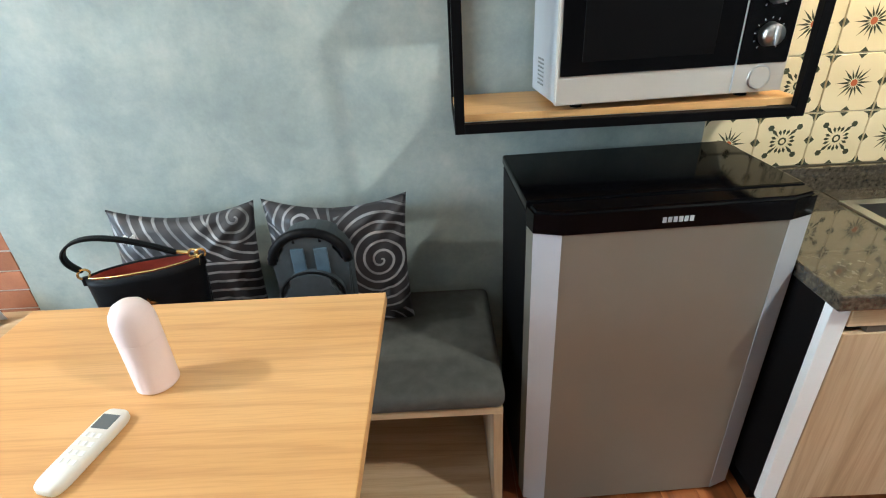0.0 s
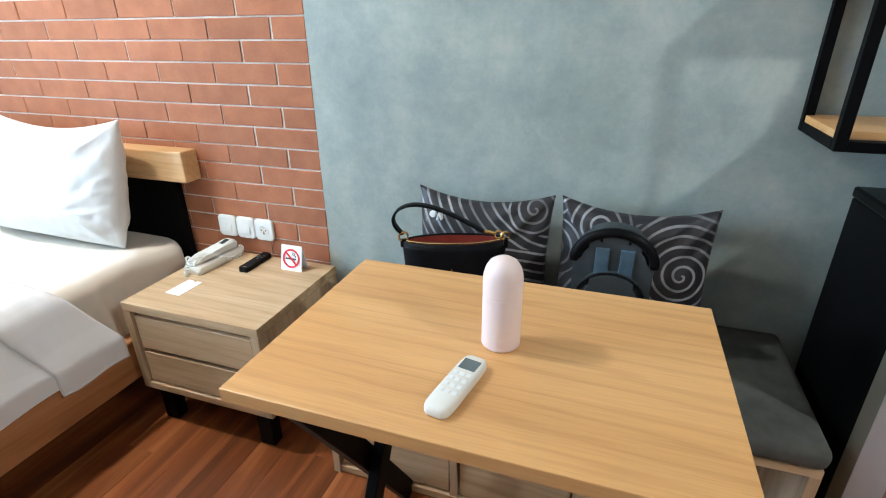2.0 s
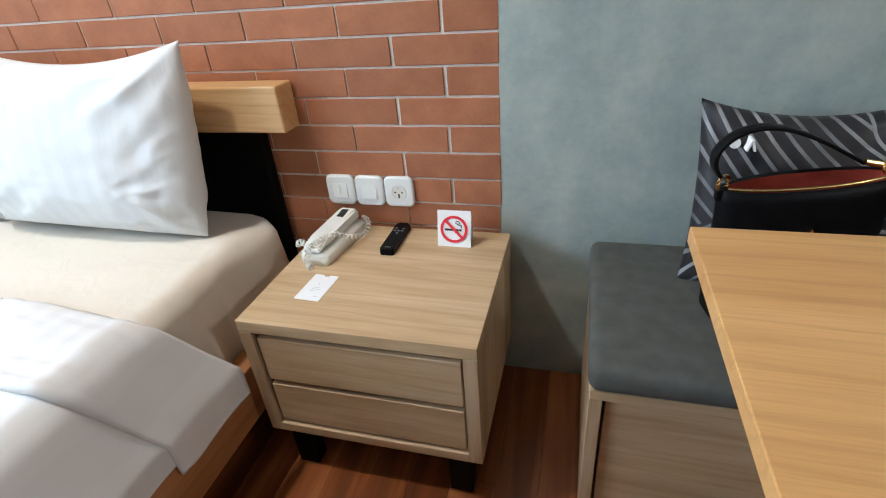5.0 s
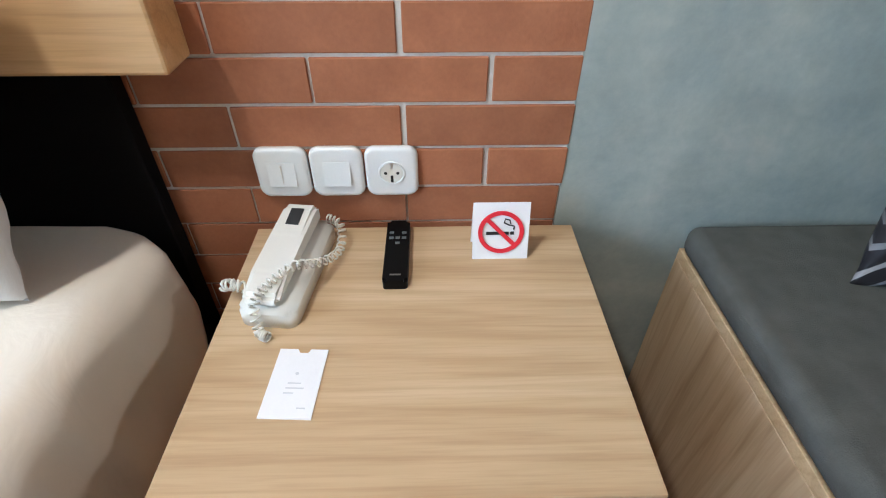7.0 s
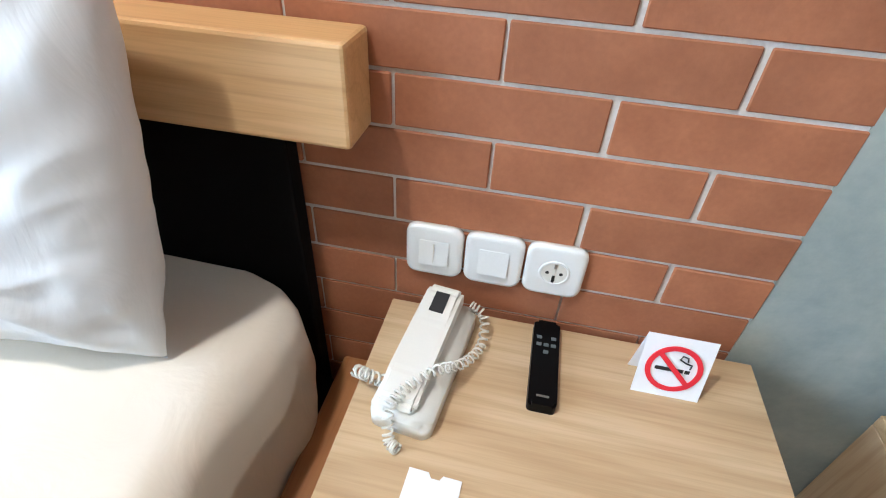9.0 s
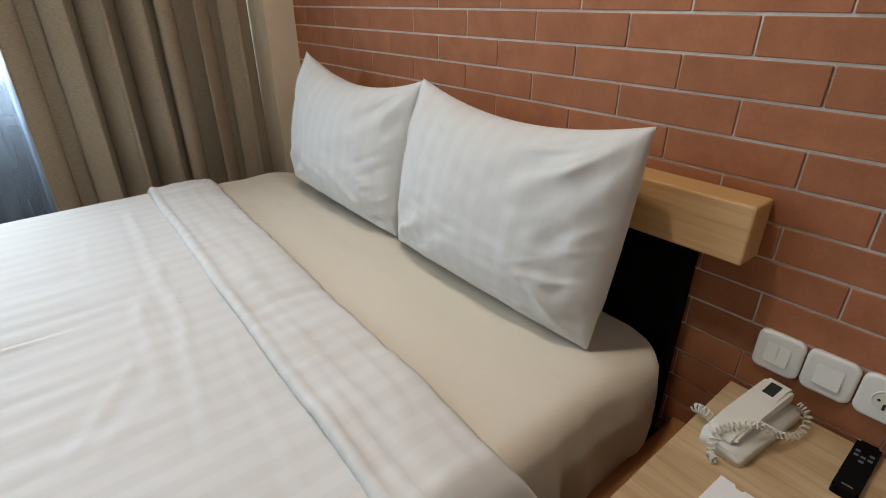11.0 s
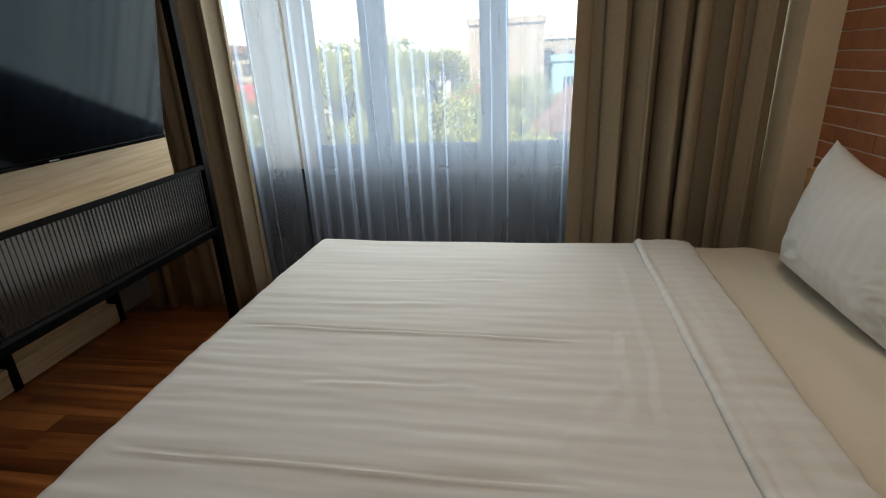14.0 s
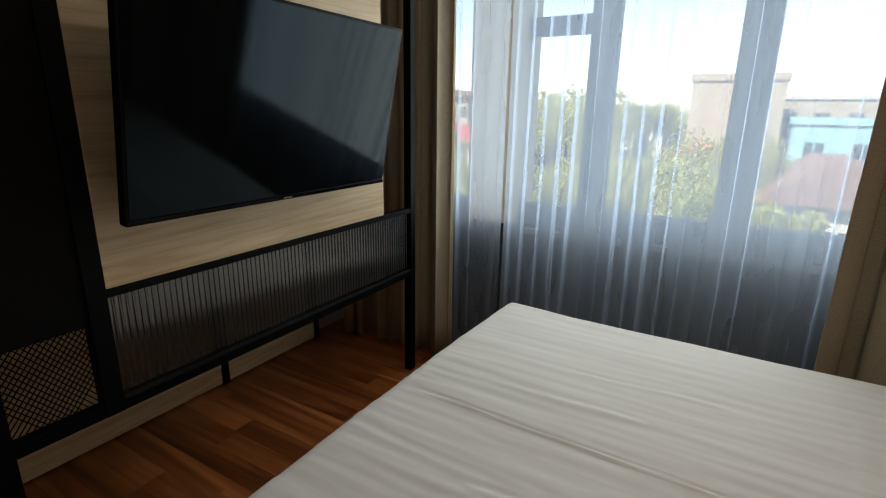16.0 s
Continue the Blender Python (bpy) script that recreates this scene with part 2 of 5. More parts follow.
def sheer_material():
    m, t, n, l, p = nodes_of("white_sheer_voile")
    v = coords(t, (1, 1, 1))
    p.inputs["Base Color"].default_value = (0.60, 0.72, 0.88, 1)
    p.inputs["Roughness"].default_value = 0.9
    tl, tr = n.new("ShaderNodeBsdfTranslucent"), n.new("ShaderNodeBsdfTransparent")
    tl.inputs[0].default_value = (0.55, 0.67, 0.86, 1)
    a, b = n.new("ShaderNodeMixShader"), n.new("ShaderNodeMixShader")
    a.inputs[0].default_value = 0.55
    l.new(p.outputs[0], a.inputs[1]), l.new(tl.outputs[0], a.inputs[2])
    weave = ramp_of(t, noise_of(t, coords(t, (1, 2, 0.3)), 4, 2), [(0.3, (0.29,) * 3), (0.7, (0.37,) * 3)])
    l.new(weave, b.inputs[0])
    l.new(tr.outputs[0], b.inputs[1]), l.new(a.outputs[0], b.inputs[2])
    l.new(b.outputs[0], n["Material Output"].inputs[0])
    return m


def glass_material(name, tint, gloss, rough=0.02):
    m, t, n, l, p = nodes_of(name)
    tr, gl, mx = n.new("ShaderNodeBsdfTransparent"), n.new("ShaderNodeBsdfGlossy"), n.new("ShaderNodeMixShader")
    tr.inputs[0].default_value = (*tint, 1)
    gl.inputs["Roughness"].default_value = rough
    fr, mu = n.new("ShaderNodeFresnel"), n.new("ShaderNodeMath")
    mu.operation = "MULTIPLY_ADD"
    mu.inputs[1].default_value, mu.inputs[2].default_value = 1.0, gloss
    l.new(fr.outputs[0], mu.inputs[0])
    l.new(mu.outputs[0], mx.inputs[0]), l.new(tr.outputs[0], mx.inputs[1]), l.new(gl.outputs[0], mx.inputs[2])
    l.new(mx.outputs[0], n["Material Output"].inputs[0])
    return m


def swirl_material(name, centres):
    """Dark satin with embroidered grey spirals round several centres, in the cushion's own plane."""
    m, t, n, l, p = nodes_of(name)
    tc, sp = n.new("ShaderNodeTexCoord"), n.new("ShaderNodeSeparateXYZ")
    l.new(tc.outputs["Object"], sp.inputs[0])

    def math(op, a, b=None, c=None):
        k = n.new("ShaderNodeMath")
        k.operation = op
        for i, x in enumerate((a, b, c)):
            if x is None:
                continue
            if isinstance(x, (int, float)):
                k.inputs[i].default_value = x
            else:
                l.new(x, k.inputs[i])
        return k.outputs[0]

    lines = None
    for cx, cz, reach in centres:
        dx, dz = math("SUBTRACT", sp.outputs[0], cx), math("SUBTRACT", sp.outputs[2], cz)
        d = math("SQRT", math("ADD", math("MULTIPLY", dx, dx), math("MULTIPLY", dz, dz)))
        ang = math("ARCTAN2", dz, dx)
        wave = math("SINE", math("ADD", math("MULTIPLY", d, 240.0), ang))
        line = math("MULTIPLY", math("GREATER_THAN", wave, 0.70), math("LESS_THAN", d, reach))
        outside = math("GREATER_THAN", d, reach)
        lines = line if lines is None else math("MAXIMUM", line, math("MULTIPLY", lines, outside))
    thread = ramp_of(t, noise_of(t, coords(t, (1, 1, 1)), 9, 4), [(0.35, (0.10, 0.10, 0.105)), (0.65, (0.32, 0.31, 0.31))])
    ground = ramp_of(t, noise_of(t, coords(t, (1, 1, 1)), 12, 4), [(0.3, (0.010, 0.009, 0.011)), (0.7, (0.024, 0.021, 0.024))])
    k = n.new("ShaderNodeMix")
    k.data_type = "RGBA"
    l.new(lines, k.inputs[0]), l.new(ground, k.inputs[6]), l.new(thread, k.inputs[7])
    l.new(k.outputs[2], p.inputs["Base Color"])
    p.inputs["Roughness"].default_value = 0.5
    bumped(t, lines, 0.4, 0.001)
    return m


M_concrete = concrete_material()
M_cover = linen_material("white_striped_cotton", (0.735, 0.718, 0.695), 0.04, 0.055)
M_sheet = linen_material("cream_cotton_sheet", (0.71, 0.63, 0.515), 0.0, 0.02, 0.12)
M_pillowcase = linen_material("white_pillow_cotton", (0.67, 0.67, 0.66), 0.03, 0.05, 0.14)
M_curtain = curtain_material()
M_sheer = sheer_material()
M_glass = glass_material("window_glass", (0.96, 0.97, 0.97), 0.0)
M_reeded = glass_material("reeded_glass", (0.085, 0.075, 0.065), 0.16, 0.12)
M_screen = plain("tv_screen_glass", (0.002, 0.002, 0.0025), 0.06, 0, 0, 0.20)
M_screen.node_tree.nodes["Principled BSDF"].inputs["Specular Tint"].default_value = (0.55, 0.82, 1.0, 1)

# ---- mesh helpers ----
ORG = {}


def thing(name, label, category, at, group="", kind=""):
    ob = new(name)
    ob.location = at
    ORG[ob] = Vector(at)
    return tagged(ob, label, category, group, kind)


def finish(name, bm, mat, smooth=False):
    me = bpy.data.meshes.new(name)
    bmesh.ops.recalc_face_normals(bm, faces=bm.faces)
    bm.to_mesh(me)
    bm.free()
    for k in (mat if isinstance(mat, (list, tuple)) else [mat]):
        me.materials.append(k)
    if smooth:
        me.polygons.foreach_set("use_smooth", [True] * len(me.polygons))
    return me


def part(name, bm, mat, parent, label="", smooth=False):
    """Links a bmesh made in world places as one mesh under a thing or under a part."""
    o = ORG[parent]
    bmesh.ops.translate(bm, vec=-o, verts=bm.verts)
    ob = new(name, finish(name, bm, mat, smooth))
    ob.parent = parent
    ORG[ob] = o
    if label:
        ob["label"] = label
    return ob


def solid(name, bm, mat, label, category, kind="", group="", smooth=False):
    """Links a bmesh made in world places as one whole thing."""
    ob = new(name, finish(name, bm, mat, smooth))
    ORG[ob] = Vector((0, 0, 0))
    return tagged(ob, label, category, group, kind)


def box(x0, x1, y0, y1, z0, z1, bevel=0.0, seg=2, bm=None):
    b = bmesh.new()
    bmesh.ops.create_cube(b, size=1.0)
    for v in b.verts:
        v.co = Vector((x0 + (v.co.x + 0.5) * (x1 - x0), y0 + (v.co.y + 0.5) * (y1 - y0), z0 + (v.co.z + 0.5) * (z1 - z0)))
    if bevel:
        bmesh.ops.bevel(b, geom=b.edges[:], offset=bevel, segments=seg, profile=0.5, affect="EDGES")
    return join(bm, b)


def join(bm, b):
    if bm is None:
        return b
    me = bpy.data.meshes.new("tmp")
    b.to_mesh(me)
    b.free()
    bm.from_mesh(me)
    bpy.data.meshes.remove(me)
    return bm


def rod(p, q, r, n=12, bm=None, r2=None):
    p, q = Vector(p), Vector(q)
    b = bmesh.new()
    bmesh.ops.create_cone(b, cap_ends=True, segments=n, radius1=r, radius2=r if r2 is None else r2, depth=(q - p).length)
    m = Matrix.Translation((p + q) / 2) @ (q - p).to_track_quat("Z", "Y").to_matrix().to_4x4()
    bmesh.ops.transform(b, matrix=m, verts=b.verts)
    return join(bm, b)


def bar(p, q, w, d, up=(1, 0, 0), bm=None):
    """A square bar from p to q; w along up, d across."""
    p, q, u = Vector(p), Vector(q), Vector(up).normalized()
    a = (q - p).normalized()
    c = a.cross(u).normalized()
    b = bmesh.new()
    rows = []
    for e in (p, q):
        rows.append([b.verts.new(e + u * w / 2 * i + c * d / 2 * j) for i, j in ((-1, -1), (1, -1), (1, 1), (-1, 1))])
    for i in range(4):
        b.faces.new((rows[0][i], rows[0][(i + 1) % 4], rows[1][(i + 1) % 4], rows[1][i]))
    b.faces.new(rows[0]), b.faces.new(rows[1])
    bmesh.ops.bevel(b, geom=b.edges[:], offset=min(w, d) * 0.08, segments=1, affect="EDGES")
    return join(bm, b)


def tube(pts, r, n=8, bm=None, closed=False):
    b = bmesh.new()
    pts = [Vector(p) for p in pts]
    rings, N = [], len(pts)
    ref = Vector((0.13, 0.2, 1)).normalized()
    for i, p in enumerate(pts):
        a = pts[(i + 1) % N] if closed else pts[min(i + 1, N - 1)]
        c = pts[i - 1] if closed else pts[max(i - 1, 0)]
        d = (a - c).normalized()
        u = ref - d * ref.dot(d)
        if u.length < 0.05:
            u = Vector((1, 0, 0)) - d * d.x
        u.normalize()
        w = d.cross(u)
        rings.append([b.verts.new(p + r * (u * math.cos(k * 2 * math.pi / n) + w * math.sin(k * 2 * math.pi / n))) for k in range(n)])
    for i in range(N if closed else N - 1):
        s, t = rings[i], rings[(i + 1) % N]
        for k in range(n):
            b.faces.new((s[k], s[(k + 1) % n], t[(k + 1) % n], t[k]))
    if not closed:
        b.faces.new(rings[0]), b.faces.new(rings[-1])
    return join(bm, b)


def lathe(profile, at, n=40, bm=None):
    b = bmesh.new()
    rings = []
    for r, z in profile:
        rings.append([b.verts.new((at[0] + r * math.cos(k * 2 * math.pi / n), at[1] + r * math.sin(k * 2 * math.pi / n), at[2] + z)) for k in range(n)])
    for s, t in zip(rings, rings[1:]):
        for k in range(n):
            b.faces.new((s[k], s[(k + 1) % n], t[(k + 1) % n], t[k]))
    b.faces.new(rings[0]), b.faces.new(rings[-1])
    return join(bm, b)


def grid(nu, nv, f, bm=None):
    """A sheet of nu x nv cells; f(u, v) with u, v in 0..1 gives the place."""
    b = bmesh.new()
    vs = [[b.verts.new(f(i / nu, j / nv)) for j in range(nv + 1)] for i in range(nu + 1)]
    for i in range(nu):
        for j in range(nv):
            b.faces.new((vs[i][j], vs[i + 1][j], vs[i + 1][j + 1], vs[i][j + 1]))
    return join(bm, b)


def slab(outline, plane, a0, a1, bm=None):
    """An outline of (a, b) pairs pushed through from a0 to a1 along the plane's normal axis ('x', 'y' or 'z')."""
    b = bmesh.new()
    put = {"x": lambda s, u, v: (s, u, v), "y": lambda s, u, v: (u, s, v), "z": lambda s, u, v: (u, v, s)}[plane]
    lo = [b.verts.new(put(a0, u, v)) for u, v in outline]
    hi = [b.verts.new(put(a1, u, v)) for u, v in outline]
    k = len(outline)
    for i in range(k):
        b.faces.new((lo[i], lo[(i + 1) % k], hi[(i + 1) % k], hi[i]))
    b.faces.new(lo), b.faces.new(hi)
    return join(bm, b)


def rounded(x0, x1, z0, z1, r, n=5):
    pts = []
    for cx, cz, a in ((x1 - r, z1 - r, 0), (x0 + r, z1 - r, 90), (x0 + r, z0 + r, 180), (x1 - r, z0 + r, 270)):
        for k in range(n + 1):
            q = radians(a + 90 * k / n)
            pts.append((cx + r * math.cos(q), cz + r * math.sin(q)))
    return pts

# ---- the large structure ----
XW, YB, XE, ZC = -2.90, -3.62, 3.30, 2.70   # window wall, back wall, kitchen end wall, ceiling

solid("floor_base", box(XW - 0.2, XE + 0.2, YB - 0.2, 0.2, -0.2, -0.008), M_bark, "dark sub-floor under the wooden planks", "floor", "structure")
floor = tagged(bpy.data.objects["floor_base"], "dark reddish-brown wooden plank floor", "floor")
floor.name = "floor"
solid("ceiling", box(XW - 0.2, XE + 0.2, YB - 0.2, 0.2, ZC, ZC + 0.15), M_ceiling, "plain white painted ceiling", "ceiling", "structure")
wall_brick = solid("wall_north", box(-2.48, 0.0, 0.002, 0.2, 0, ZC), M_mortar, "red brick feature wall with pale mortar joints", "wall", "structure")
solid("wall_north_cement", box(0.0, 2.075, 0.0, 0.2, 0, ZC), M_concrete, "grey polished cement plaster wall", "wall", "structure")
wall_tiled = solid("wall_north_tiled", box(2.075, XE, 0.004, 0.2, 0, ZC), M_grout, "cream patterned tile wall behind the worktop", "wall", "structure")
solid("wall_east", box(XE, XE + 0.2, YB, 0.2, 0, ZC), M_unseen_wall, "plain unseen end wall, grey to cut bounced light", "wall", "structure")
solid("wall_south", box(XW - 0.2, XE + 0.2, YB - 0.2, YB, 0, ZC), M_unseen_wall, "plain unseen back wall, grey to cut bounced light", "wall", "structure")
solid("corner_pier", box(XW, -2.48, -0.13, 0.2, 0, ZC), M_plaster, "narrow beige plastered pier beside the curtain", "wall", "structure")
WZ0, WZ1, WY0, WY1 = 0.80, 2.42, -3.45, -0.16
solid("wall_west_spandrel", box(XW - 0.2, XW, YB, -0.13, 0, WZ0 - 0.001), M_spandrel, "wall below the window sill, coloured dark as backlit", "wall", "structure")
b = bmesh.new()
b = box(XW - 0.2, XW, YB, -0.13, WZ1, ZC, bm=b)
b = box(XW - 0.2, XW, YB, WY0, WZ0, WZ1, bm=b)
b = box(XW - 0.2, XW, WY1, -0.13, WZ0, WZ1, bm=b)
b = box(XW - 0.2, XW + 0.012, -2.72, -2.41, WZ0, ZC, bm=b)
solid("wall_west", b, M_plaster, "beige plastered wall round the wide window", "wall", "structure")


def window():
    w = thing("window_1", "wide grey-framed window behind sheer curtains", "window", (XW - 0.05, -1.8, WZ0), "", "structure")
    xa, xb = XW - 0.09, XW - 0.01
    for y0, y1 in ((WY0, -2.721), (-2.409, WY1)):
        part("window_frame", box(xa, xb, y0, y1, WZ0, 0.92, 0.004), M_frame_paint, w)
        part("window_head", box(xa, xb, y0, y1, 2.34, WZ1, 0.004), M_frame_paint, w)
        part("window_sill", box(XW - 0.008, XW + 0.06, y0, y1, WZ0 - 0.03, WZ0 - 0.002, 0.004), M_frame_paint, w)
    for y0, y1 in ((-3.06, -2.96), (-2.09, -1.96), (-1.455, -1.31), (-0.74, -0.62)):
        part("mullion", box(xa, xb - 0.002, y0, y1, 0.92, 2.34, 0.004), M_frame_paint, w)
    part("transom", box(xa, xb - 0.004, -2.41, -2.09, 1.785, 1.87, 0.004), M_frame_paint, w)
    part("casement_rail", box(xa, xb - 0.004, -2.41, -2.09, 0.86, 0.885, 0.003), M_frame_paint, w)
    for y0, y1 in ((WY0, -3.06), (-2.96, -2.72), (-2.41, -2.09), (-1.96, -1.455), (-1.31, -0.74), (-0.62, WY1)):
        p = part("pane", box(XW - 0.056, XW - 0.050, y0, y1, 0.92, 2.34), M_glass, w)
        p.visible_shadow = False


window()


# ---- curtains ----
def pleats(name, label, y0, y1, x, amp, waves, mat, z0, z1, seed, thick):
    rnd = random.Random(seed)
    ph = [rnd.uniform(0, 6.28) for _ in range(8)]

    def f(u, v):
        z = z0 + (z1 - z0) * v
        k = u * waves * 2 * math.pi
        loose = 1.0 - 0.35 * v
        dx = amp * loose * (math.sin(k + 0.9 * math.sin(k * 0.21 + ph[0])) + 0.35 * math.sin(2.3 * k * 0.5 + ph[1]) + 0.22 * math.sin(0.37 * k + ph[2] + 1.2 * (1 - v)))
        y = y0 + (y1 - y0) * u + 0.35 * amp * loose * math.sin(2 * k + ph[3])
        return (x + dx, y + 0.012 * (1 - v) * math.sin(k * 0.5 + ph[4]), z)
    c = thing(name, label, "curtain", (x, (y0 + y1) / 2, z0))
    o = part("cloth", grid(int(waves * 20), 14, f), mat, c, "", True)
    s = o.modifiers.new("thickness", "SOLIDIFY")
    s.thickness = thick
    return c


def voile(name, label, y0, y1, x, pitch, z0, z1, seed):
    """A sheer in narrow folds that overlap themselves, so that each fold's edge is thicker than its flat."""
    rnd = random.Random(seed)
    n = int((y1 - y0) / pitch)
    deep = [rnd.uniform(0.25, 1.25) for _ in range(n + 2)]
    wander = [rnd.uniform(-0.012, 0.012) for _ in range(n + 2)]

    def f(u, v):
        k = u * n
        i, q = int(k), k - int(k)
        e = q * q * (3 - 2 * q)
        d = deep[i] * (1 - e) + deep[i + 1] * e
        drift = (wander[i] * (1 - e) + wander[i + 1] * e) * (1 - v)
        a = k * 2 * math.pi + 0.5 * math.sin(3 * v + 0.7 * k)
        swing = pitch * 0.36 * d * (1 - 0.25 * v)
        return (x + 0.020 * d * math.cos(a), y0 + (y1 - y0) * u + swing * math.sin(a) + drift, z0 + (z1 - z0) * v)
    c = thing(name, label, "curtain", (x, (y0 + y1) / 2, z0))
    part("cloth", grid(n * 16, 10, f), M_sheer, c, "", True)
    part("top_tape", box(x - 0.006, x + 0.006, y0, y1, z1 - 0.03, z1, 0.002), M_white_plastic, c)
    return c


pleats("curtain", "taupe woven blackout curtain hanging in deep folds beside the pier", -0.99, -0.14, -2.600, 0.072, 7, M_curtain, 0.02, 2.62, 3, 0.003)
pleats("curtain", "taupe woven blackout curtain gathered beside the black post", -3.44, -2.70, -2.635, 0.045, 7, M_curtain, 0.02, 2.62, 8, 0.003)
voile("sheer_curtain", "white sheer voile curtain covering the window in fine folds", -2.42, -0.75, -2.725, 0.074, 0.02, 2.62, 5)
voile("sheer_curtain", "white sheer voile curtain bunched at its edge", -3.40, -2.44, -2.765, 0.075, 0.02, 2.62, 11)
rail = thing("curtain_rail", "white double curtain rail fixed under the ceiling", "curtain rail", (-2.7, -1.8, 2.62))
part("front_track", box(-2.635, -2.600, -3.45, -0.135, 2.625, ZC, 0.003), M_white_plastic, rail)
part("rear_track", box(-2.745, -2.705, -3.45, -0.135, 2.625, ZC, 0.003), M_white_plastic, rail)


# ---- bed ----
bed = thing("bed", "king-size bed frame of orange pine with a black headboard", "bed", (-1.5, -1.1, 0))
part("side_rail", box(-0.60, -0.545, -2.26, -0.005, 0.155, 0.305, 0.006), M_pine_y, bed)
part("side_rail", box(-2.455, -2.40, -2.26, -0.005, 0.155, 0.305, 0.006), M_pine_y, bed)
part("foot_rail", box(-2.40, -0.60, -2.26, -2.205, 0.157, 0.303, 0.006), M_pine_x, bed)
part("headboard", box(-2.40, -0.632, -0.035, -0.003, 0.02, 0.762, 0.004), M_dark_panel, bed, "matt black headboard panel")
part("headboard_beam", box(-2.37, -0.528, -0.078, -0.002, 0.766, 0.882, 0.005), M_pine_x, bed, "solid pale pine headboard beam")
part("slat_base", box(-2.40, -0.60, -2.205, -0.04, 0.20, 0.275), M_dark_panel, bed)
for x in (-2.36, -0.68):
    for y in (-2.12, -0.15):
        part("leg", box(x - 0.04, x + 0.04, y - 0.04, y + 0.04, 0.0, 0.20, 0.004), M_black_metal, bed)

N3 = noise.noise


def wrinkle(x, y, a, s, seed=0.0):
    return a * (N3((x * s * 2.6, y * s, seed)) + 0.5 * N3((x * s * 6.0 + 7, y * s * 2.1, seed + 3)))


def mattress_skin(grow):
    """Rounded box of the mattress, as a sheet over top and sides."""
    prof_r = 0.048
    x0, x1, y0, y1, top = -2.355 - grow, -0.612 + grow, -2.215 - grow, -0.045, 0.545

    def f(u, v):
        # u runs from the near side over the top to the far side, v from head to foot
        side = 0.27
        w = (x1 - x0)
        s = u * (w + 2 * side) - side
        t = v * ((y1 - y0) + side)
        zx = zy = 0.0
        if s < prof_r:
            q = min(1.0, (prof_r - s) / (prof_r * 1.57))
            x = x1 - prof_r + prof_r * math.sin(q * math.pi / 2)
            zx = prof_r * (1 - math.cos(q * math.pi / 2)) + max(0.0, (prof_r - s) - prof_r * 1.57)
        elif s > w - prof_r:
            q = min(1.0, (s - w + prof_r) / (prof_r * 1.57))
            x = x0 + prof_r - prof_r * math.sin(q * math.pi / 2)
            zx = prof_r * (1 - math.cos(q * math.pi / 2)) + max(0.0, (s - w + prof_r) - prof_r * 1.57)
        else:
            x = x1 - s
        h = y1 - y0
        if t > h - prof_r:
            q = min(1.0, (t - h + prof_r) / (prof_r * 1.57))
            y = y0 + prof_r - prof_r * math.sin(q * math.pi / 2)
            zy = prof_r * (1 - math.cos(q * math.pi / 2)) + max(0.0, (t - h + prof_r) - prof_r * 1.57)
        else:
            y = y1 - t
        return x, y, top - min(0.27, zx + zy), min(1.0, (zx + zy) / 0.2)
    return f


mattress = thing("mattress", "thick mattress in a cream cotton fitted sheet", "mattress", (-1.5, -1.1, 0.275))
sk = mattress_skin(0.0)


def sheet_f(u, v):
    x, y, z, d = sk(u, v)
    n = N3((x * 3, y * 9, 1.0))
    q = max(0.0, (y + 0.145) / 0.10)
    k = max(0.0, min(1.0, (y + 0.27) / 0.18))
    z -= 0.028 * k * k * (3 - 2 * k) * (1 - d)
    if q > 0 and x > -0.9:
        x -= 0.085 * (1 - math.sqrt(max(0.0, 1 - min(1.0, q) ** 2))) * max(0.0, (x + 0.9) / 0.29)
    hang = 0.012 * d * N3((z * 3, y * 9, 4)) + 0.017 * d * (1 - abs(N3((z * 3 + y * 3, y * 11, 8)) * 2.2)) if d > 0.15 else 0.0
    return (x + (hang if x > -1 else -hang), y, z + (1 - d) * (0.004 * n + 0.002 * N3((x * 9, y * 14, 2))))


part("fitted_sheet", grid(130, 190, sheet_f), M_sheet, mattress, "cream cotton fitted sheet", True)
b = box(-2.38, -0.74, -0.05, -0.044, 0.28, 0.48)
part("head_end", b, M_sheet, mattress)
part("core", box(-2.38, -0.74, -2.18, -0.05, 0.277, 0.50, 0.02), M_sheet, mattress)

cover = thing("bed_cover", "white striped cotton bed cover tucked over the mattress", "bed cover", (-1.5, -1.3, 0.56))
ck = mattress_skin(0.012)


def drape(x, z, d, low):
    """Lets the near side hang out over the bed rail, down to the height low."""
    if x > -1 and d > 0.0:
        z = 0.545 - (0.545 - z) * (0.545 - low) / 0.27
        x += 0.062 * min(1.0, (0.545 - z) / 0.2) ** 1.3
    return x, z


